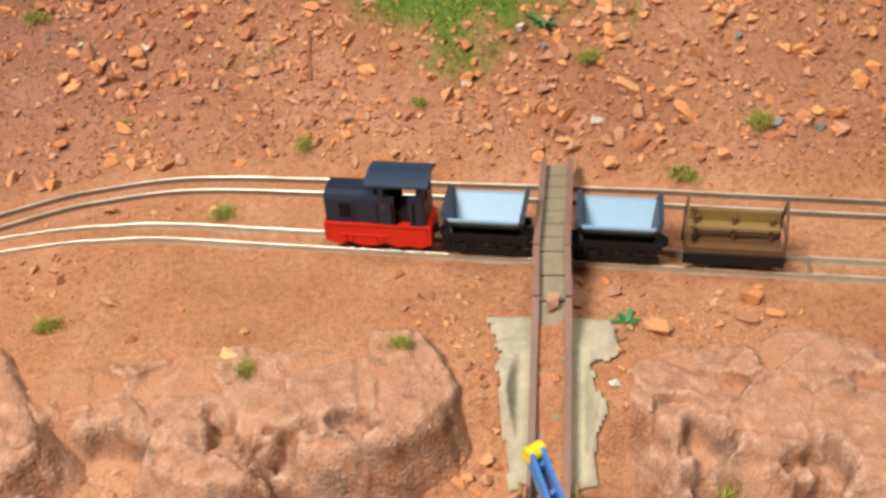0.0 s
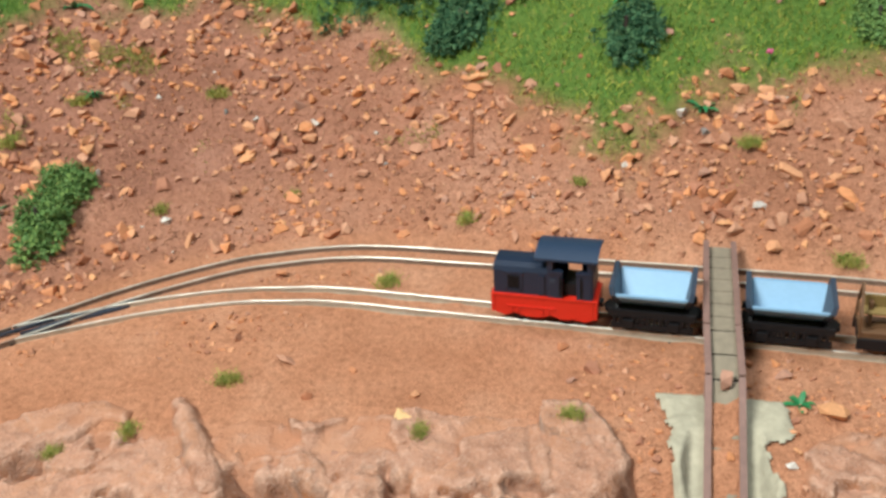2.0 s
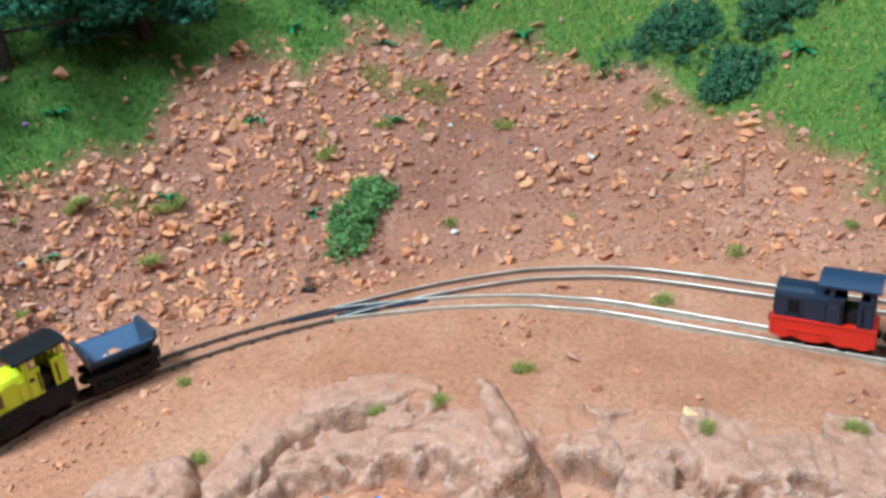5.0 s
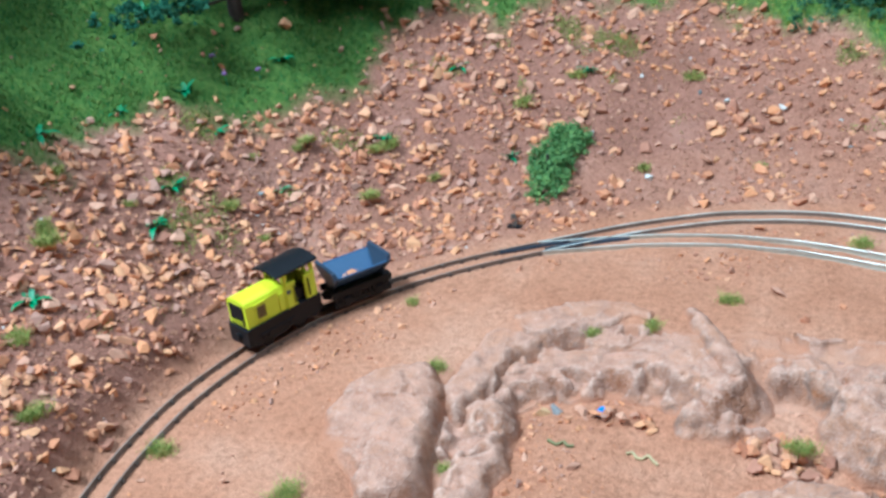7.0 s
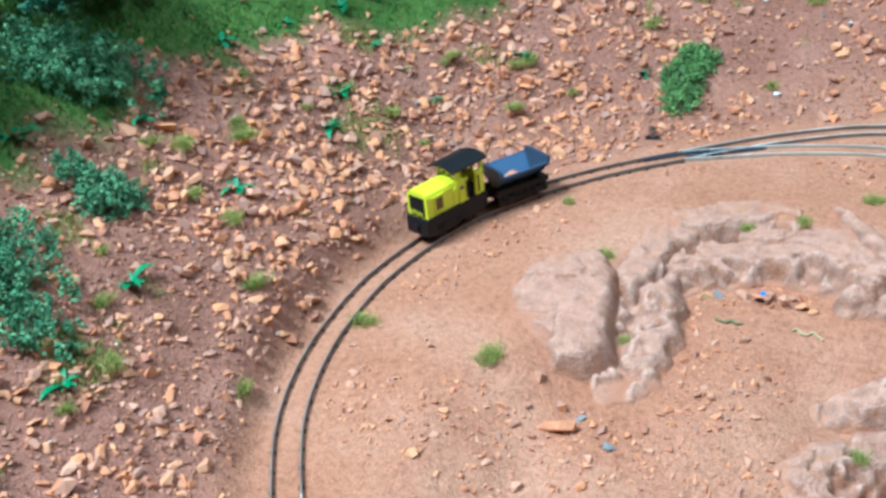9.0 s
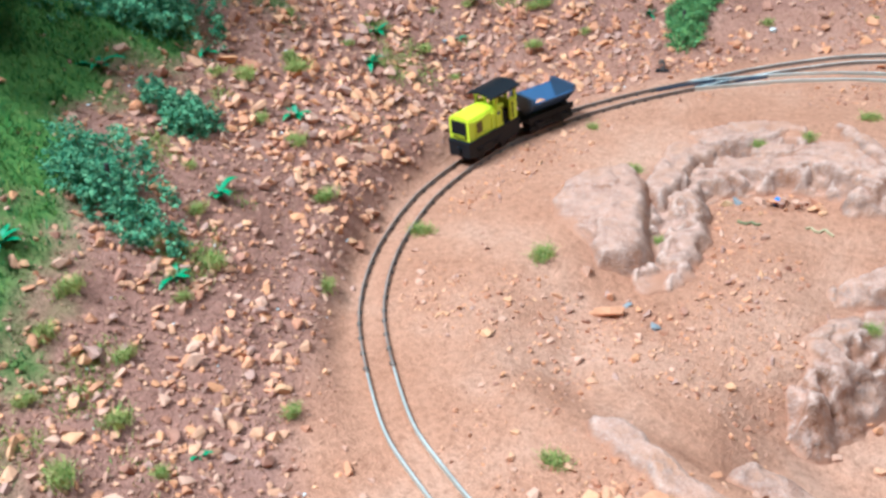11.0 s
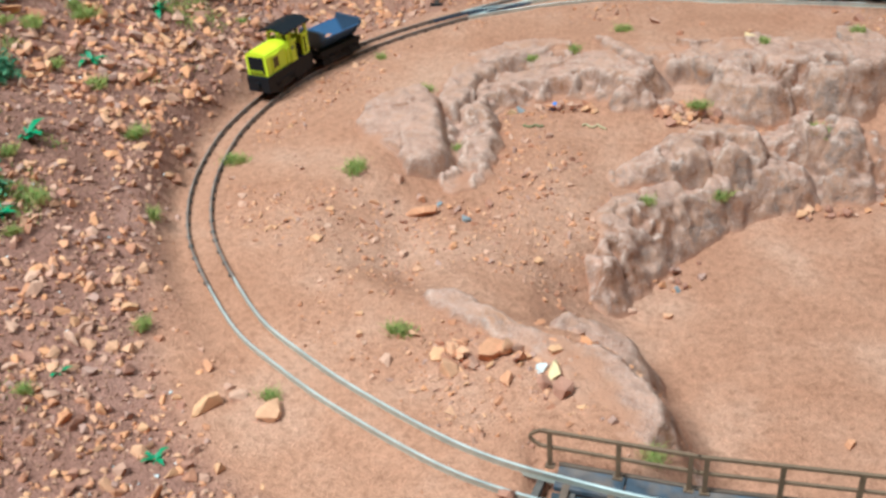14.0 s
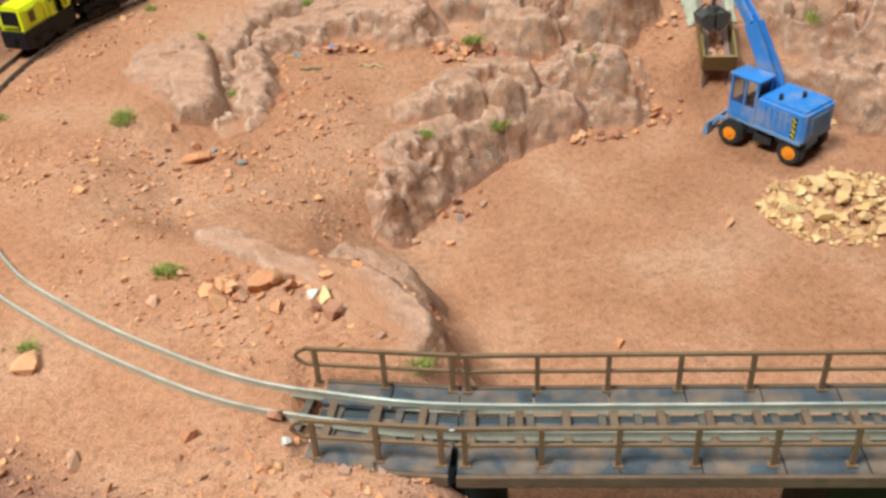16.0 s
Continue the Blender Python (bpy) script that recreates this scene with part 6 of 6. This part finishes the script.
tuft_meshes = []
for k in range(5):
    r = np.random.default_rng(200 + k)
    xy = r.normal(0, 0.0014, (420, 2)) * [1.4, 1.0]
    v, f = blades(xy, 0.0008, 0.0034, 0.00011, 210 + k, 1.5, np.zeros(420))
    tuft_meshes.append(big_mesh("grass_tuft", v, f, TUFT))
TUFTS = [(-0.108, 0.2), (-0.049, 0.172), (-0.009, 0.175), (-0.065, 0.252), (0.085, 0.249), (0.061, 0.288), (0.002, 0.288), (-0.107, 0.307), (-0.039, 0.284), (-0.142, 0.349),
         (0.112, 0.258), (-0.196, 0.139), (-0.151, 0.172), (-0.132, 0.180), (-0.264, 0.077), (-0.216, 0.07), (-0.187, -0.029), (-0.180, 0.100), (-0.107, 0.078), (-0.077, 0.094),
         (-0.034, 0.127), (-0.081, 0.136), (-0.26, -0.034), (-0.218, -0.057), (-0.347, 0.088), (-0.340, 0.098), (-0.328, 0.118), (-0.326, 0.081), (-0.327, 0.034), (-0.317, 0.020),
         (-0.314, 0.082), (-0.294, 0.062), (-0.346, 0.148), (-0.325, 0.158), (-0.336, 0.126), (-0.302, 0.187), (0.066, 0.128), (-0.334, 0.124), (-0.309, 0.219), (-0.297, 0.238), (-0.262, 0.233),
         (-0.264, 0.262), (-0.270, 0.258), (-0.243, 0.260), (-0.287, 0.186), (-0.293, 0.240), (-0.217, 0.314), (-0.195, 0.338), (-0.156, 0.297), (-0.276, -0.071), (-0.301, -0.045), (-0.291, -0.086),
         (-0.293, -0.063), (-0.277, 0.024), (-0.300, -0.018), (-0.295, 0.061), (-0.301, 0.001), (-0.321, -0.037), (-0.319, -0.052), (-0.312, -0.071), (-0.221, 0.177), (-0.121, -0.075)]
deps = bpy.context.evaluated_depsgraph_get()
for k, (x, y) in enumerate(TUFTS):
    ob = new("grass_tuft", tuft_meshes[k % 5])
    hit, place, *_ = scene.ray_cast(deps, Vector((x, y, 0.3)), Vector((0, 0, -1)))
    s = 0.98 + 0.26 * math.sin(k * 5.1)
    ob.matrix_world = pose(x, y, place.z - 0.0002, 0, 0, k * 77) @ Matrix.Diagonal((s, s, s, 1))
    tagged(ob, "small yellow-green tuft of model grass", "grass tuft", "grass tufts")


def leaf_mesh(length, width, droop):
    n = 6
    v, f = [], []
    for k in range(n + 1):
        u = k / n
        w = width * math.sin(math.pi * min(1, 0.12 + 0.88 * u)) ** 0.8
        x, z = length * u * (1 - 0.15 * u), length * (0.75 * u - droop * u * u)
        v += [(x, -w, z + 0.12 * w), (x, 0, z - 0.10 * w), (x, w, z + 0.12 * w)]
    for k in range(n):
        i = 3 * k
        f += [(i, i + 3, i + 4, i + 1), (i + 1, i + 4, i + 5, i + 2)]
    return mesh_from("leaf", v, f, FERN, True)


LEAVES = [leaf_mesh(0.0075, 0.0010, 0.55), leaf_mesh(0.0092, 0.0011, 0.75), leaf_mesh(0.0062, 0.0010, 0.35)]
FERNS = [(-0.305, -0.012), (-0.316, 0.032), (-0.321, 0.098), (-0.357, 0.110), (-0.360, 0.159), (-0.320, 0.178), (-0.323, 0.219), (-0.318, 0.272), (-0.341, 0.227), (-0.215, 0.286),
         (-0.248, 0.317), (-0.191, 0.342), (-0.368, 0.053), (-0.355, 0.095), (-0.354, 0.018), (-0.339, -0.038), (-0.315, 0.158), (-0.295, 0.215), (-0.268, 0.265), (-0.013, 0.367), (-0.206, 0.379), (-0.249, 0.372), (0.025, 0.348), (-0.14, 0.398), (0.047, 0.305), (-0.352, 0.196), (-0.372, 0.25), (0.052, 0.1815), (-0.240, -0.083), (-0.272, -0.060)]
for k, (x, y) in enumerate(FERNS):
    base = tagged(new("fern"), "bright dark-green plastic fern rosette on the bank", "plant", "ferns")
    n = 10 + k % 4
    for j in range(n):
        ob = new("leaf", LEAVES[(j + k) % 3])
        ob.parent = base
        s = 0.8 + 0.3 * math.sin(j * 3.7 + k)
        ob.matrix_local = pose(0, 0, 0, 0, -14 * math.sin(j * 2.2 + k), j * 360 / n + 20 * math.sin(k + j)) @ Matrix.Diagonal((s, s, s, 1))
    s = (1.15 + 0.2 * math.sin(k * 1.7)) * (0.55 if x > 0.05 or y < -0.05 else 0.9)
    base.matrix_world = pose(x, y, height(x, y) - 0.0003, 0, 0, k * 50) @ Matrix.Diagonal((s, s, s, 1))


def clumps(centres, sizes_, seed):
    """Small ragged foam crumbs, joined."""
    r = np.random.default_rng(seed)
    shapes = [hull(300 + k, 1.0, 8) for k in range(5)]
    kind = r.integers(0, 5, len(centres))
    rot = turns(len(centres), r, 1.5)
    vs, fs, base = [], [], 0
    for k, (hv, hf) in enumerate(shapes):
        m = np.where(kind == k)[0]
        v = np.einsum("nij,vj->nvi", rot[m], hv) * sizes_[m, None, None] + centres[m][:, None]
        f = hf[None] + (np.arange(len(m)) * len(hv))[:, None, None] + base
        vs.append(v.reshape(-1, 3))
        fs.append(f.reshape(-1, 3))
        base += len(m) * len(hv)
    return np.concatenate(vs), np.concatenate(fs)


def crown_points(r, rx, ry, rz, n, lobes):
    """Points in the skin of several overlapping lobes, gathered in small sprays."""
    c = r.normal(0, 0.45, (lobes, 3)) * [rx, ry, rz * 0.7]
    c[:, 2] = np.abs(c[:, 2])
    rad = r.uniform(0.38, 0.62, lobes)
    m = max(8, n // 16)
    i = r.integers(0, lobes, m)
    d = r.normal(size=(m, 3))
    d /= np.linalg.norm(d, axis=1)[:, None]
    sprays = c[i] + d * (rad[i] * r.uniform(0.6, 1.08, m) ** 0.5)[:, None] * [rx, ry, rz]
    out = d * 0.0014 + [0, 0, 0.0006]
    j = r.integers(0, m, n)
    p = sprays[j] + out[j] * r.uniform(-0.6, 1.6, n)[:, None] + r.normal(0, 0.00062, (n, 3))
    return p[p[:, 2] > -0.1 * rz]


def bush(x, y, rx, ry, turn, mat, label, seed, tall=0.7):
    """A foam bush that follows the slope it grows on."""
    r = np.random.default_rng(seed)
    base = tagged(new("bush"), label, "bush", "bushes")
    c, s_ = math.cos(math.radians(turn)), math.sin(math.radians(turn))
    n = int(1400 + 420000 * (rx + ry) / 2)
    p = crown_points(r, rx, ry, (rx + ry) / 2 * tall, n, 14)
    p[:, 0], p[:, 1] = c * p[:, 0] - s_ * p[:, 1], s_ * p[:, 0] + c * p[:, 1]
    p[:, 2] += 0.85 * (land(x + p[:, 0], y + p[:, 1]) - height(x, y))
    v, f = clumps(p, np.clip(r.lognormal(math.log(0.00058), 0.3, len(p)), 0.0003, 0.0012), seed)
    crown = new("crown", big_mesh("crown", v, f, mat))
    crown.parent = base
    bm = bmesh.new()
    bmesh.ops.create_cone(bm, cap_ends=True, segments=8, radius1=0.0012, radius2=0.0007, depth=ry, matrix=Matrix.Translation((0, 0, ry * 0.35)))
    part("stem", bm, BARK, base, "dark stem")
    base.matrix_world = pose(x, y, height(x, y) + 0.0004)
    return base


DARKB, LIGHTB = "dense dark green foam bush on the grassy bank", "olive green foam bush beside the track"
for k, (x, y, rx, ry, turn, mat, label) in enumerate((
        (-0.188, 0.300, 0.0075, 0.0065, 0, BUSH_LIGHT, LIGHTB), (-0.196, 0.281, 0.0135, 0.0125, 70, BUSH_LIGHT, LIGHTB), (-0.341, 0.052, 0.0130, 0.0080, 75, BUSH, "blue-green foam bush between the stones"),
        (-0.378, 0.095, 0.0300, 0.0210, 55, BUSH, "large dark green foam shrub with drooping sprays"), (-0.334, 0.005, 0.0190, 0.0140, -25, BUSH, "low spreading dark green foam bush on the slope"),
        (-0.040, 0.362, 0.0150, 0.0110, 0, BUSH_DARK, DARKB), (-0.068, 0.392, 0.0190, 0.0170, 0, BUSH_DARK, DARKB), (0.023, 0.334, 0.0105, 0.0095, 0, BUSH_DARK, DARKB), (-0.018, 0.392, 0.0230, 0.0180, 0, BUSH_DARK, DARKB),
        (-0.180, 0.415, 0.0120, 0.0100, 0, BUSH_DARK, DARKB), (-0.240, 0.404, 0.0160, 0.0140, 0, BUSH_DARK, DARKB), (0.111, 0.322, 0.0090, 0.0080, 0, BUSH_LIGHT, DARKB),
        (0.060, 0.395, 0.0160, 0.0140, 0, BUSH_DARK, DARKB), (-0.105, 0.445, 0.0200, 0.0180, 0, BUSH_DARK, DARKB))):
    bush(x, y, rx, ry, turn, mat, label, 31 + k)


def tree(x, y, tall, spread, low, seed):
    """A model tree: tapered trunk, limbs, and a ragged crown of foam."""
    r = np.random.default_rng(seed)
    base = tagged(new("tree"), "model tree with dark trunk and ragged dark green crown", "tree", "trees")
    bm = bmesh.new()
    bmesh.ops.create_cone(bm, cap_ends=True, segments=12, radius1=0.0036, radius2=0.0016, depth=tall * 0.9, matrix=Matrix.Translation((0, 0, tall * 0.43)))
    part("trunk", bm, BARK, base)
    tips = []
    for k in range(13):
        a, z = k * 2.4, tall * (low + (0.86 - low) * k / 13)
        reach = spread * (0.95 - 0.05 * k)
        tip = Vector((math.cos(a) * reach, math.sin(a) * reach, z - 0.12 * reach))
        bm = bar(bmesh.new(), (0, 0, z - 0.006), tip, 0.0012)
        part("limb", bm, BARK, base)
        tips.append(np.array(tip))
    p = [t + crown_points(r, spread * 0.45, spread * 0.45, spread * 0.24, 1300, 9) for t in tips]
    p.append(np.array([0, 0, tall * 0.82]) + crown_points(r, spread * 0.5, spread * 0.5, tall * 0.22, 900, 8))
    p = np.concatenate(p)
    v, f = clumps(p, np.clip(r.lognormal(math.log(0.0010), 0.3, len(p)), 0.0005, 0.0022), seed)
    crown = new("crown", big_mesh("crown", v, f, CROWN))
    crown.parent = base
    base.matrix_world = pose(x, y, height(x, y) - 0.001, 0, 0, seed * 31)
    return base


# first tree: added behind the drooping shrub for the shade it casts
for k, (x, y, tall, spread, low) in enumerate(((-0.402, 0.112, 0.055, 0.036, 0.12), (-0.304, 0.330, 0.055, 0.030, 0.10), (-0.343, 0.280, 0.080, 0.046, 0.14), (-0.430, 0.175, 0.070, 0.034, 0.2),
                                               (-0.400, 0.030, 0.055, 0.028, 0.2), (-0.460, 0.110, 0.090, 0.040, 0.25))):
    tree(x, y, tall, spread, low, 60 + k)


# ---- odds and ends ----
spots = scattered(240, bank_density, AREA, 19)
tagged(new("white_chips", heap_mesh("white_chips", spots, np.clip(rng.lognormal(math.log(0.0006), 0.3, len(spots)), 0.0003, 0.0011), 6, WHITE_STONE, small)),
       "tiny white stone flecks strewn over the bank", "gravel", kind="stuff")
PETAL = material("pink_petal", (0.55, 0.10, 0.22), 0.6, vary=0.1)
MAUVE = material("mauve_petal", (0.28, 0.15, 0.36), 0.6, vary=0.1)
for k, (x, y, mat) in enumerate(((0.020, 0.366, PETAL), (0.072, 0.316, PETAL), (-0.340, 0.250, MAUVE), (-0.332, 0.246, MAUVE), (-0.322, 0.258, MAUVE), (0.000, 0.380, PETAL))):
    base = tagged(new("wildflower"), "small pink or mauve model wildflower in the grass", "flower", "wildflowers")
    part("stem", bar(bmesh.new(), (0, 0, -0.0005), (0.0004, 0, 0.0050), 0.0004), FERN, base)
    bm = bmesh.new()
    for j in range(6):
        a = j * math.tau / 6
        bmesh.ops.create_icosphere(bm, subdivisions=1, radius=0.0007, matrix=Matrix.Translation((0.0004 + 0.0007 * math.cos(a), 0.0007 * math.sin(a), 0.0052 + 0.0004 * (j % 2))))
    part("blossom", bm, mat, base)
    base.matrix_world = pose(x, y, height(x, y), 0, 0, k * 60)
can = tagged(new("blue_drum"), "tiny blue drum lying under the ledge", "drum")
bm = disc(bmesh.new(), (0, 0, 0), 0.0013, 0.0034, "x", 16, 0.0003)
part("drum_body", bm, BLUE, can)
can.matrix_world = pose(-0.1415, 0.1405, height(-0.1415, 0.1405) + 0.0013, 0, 0, 60)
bm = bmesh.new()
pts = [(-0.1300 + 0.0016 * k, 0.1235 + 0.0014 * math.sin(k * 1.9)) for k in range(7)]
for p, q in zip(pts[:-1], pts[1:]):
    bar(bm, (*p, height(*p) + 0.0005), (*q, height(*q) + 0.0005), 0.0007)
for x, y, m in ((-0.156, 0.139, GREY_STONE), (-0.160, 0.137, YELLOW_STONE)):
    stone(x, y, 0.0028, m, "pale flat stone lying under the ledge", "stones under the ledge")
TWIG = material("pale_twig", (0.42, 0.33, 0.17), 0.8, vary=0.25, grain=600)
tagged(part("twig", bm, TWIG), "pale twisted twig lying on the sand", "twig")

bm = bmesh.new()
pts = [(-0.1545 + 0.0017 * k, 0.1225 + 0.0011 * math.sin(k * 2.3 + 1)) for k in range(6)]
for p, q in zip(pts[:-1], pts[1:]):
    bar(bm, (*p, height(*p) + 0.0005), (*q, height(*q) + 0.0005), 0.0008)
OLIVE_TWIG = material("olive_twig", (0.20, 0.19, 0.08), 0.8, vary=0.25, grain=600)
tagged(part("twig", bm, OLIVE_TWIG), "olive twisted twig lying on the sand", "twig")
bm = bmesh.new()
pts = [(-0.0368 + 0.0003 * math.sin(k * 1.7), 0.3085 + 0.0030 * k) for k in range(7)]
for p, q in zip(pts[:-1], pts[1:]):
    bar(bm, (*p, height(*p) + 0.0007), (*q, height(*q) + 0.0007), 0.0010)
STICK = material("red_brown_stick", (0.21, 0.080, 0.040), 0.85, vary=0.25, grain=600)
tagged(part("stick", bm, STICK), "thin red-brown stick lying up the stony bank", "stick")


# ---- the table that carries the layout ----
PLYWOOD = material("plain_plywood", (0.34, 0.23, 0.13), 0.8, vary=0.15, grain=60, coarse=6)
table = tagged(new("layout_table"), "plain plywood table carrying the model landscape", "table")
part("tabletop", new_box(-0.62, 0.42, -0.36, 0.78, -0.10, -0.06, 0.003), PLYWOOD, table)
for lx_ in (-0.57, 0.37):
    for ly_ in (-0.31, 0.73):
        part("leg", new_box(lx_ - 0.025, lx_ + 0.025, ly_ - 0.025, ly_ + 0.025, -1.0, -0.10, 0.003), PLYWOOD, table)


# ---- the room round the layout ----
PLASTER = material("room_wall_paint", (0.42, 0.41, 0.40), 0.9, vary=0.05, grain=20, coarse=2)
for name, x0, x1, y0, y1, z0, z1 in (("wall_north", -3.2, 3.2, 3.0, 3.1, -1.0, 1.8), ("wall_south", -3.2, 3.2, -3.1, -3.0, -1.0, 1.8), ("wall_west", -3.2, -3.1, -3.0, 3.0, -1.0, 1.8),
                                     ("wall_east", 3.1, 3.2, -3.0, 3.0, -1.0, 1.8), ("floor", -3.2, 3.2, -3.1, 3.1, -1.1, -1.0), ("ceiling", -3.2, 3.2, -3.1, 3.1, 1.8, 1.9)):
    tagged(part(name, new_box(x0, x1, y0, y1, z0, z1), PLASTER), "plain pale painted room surface round the layout", name.split("_")[0], kind="structure")
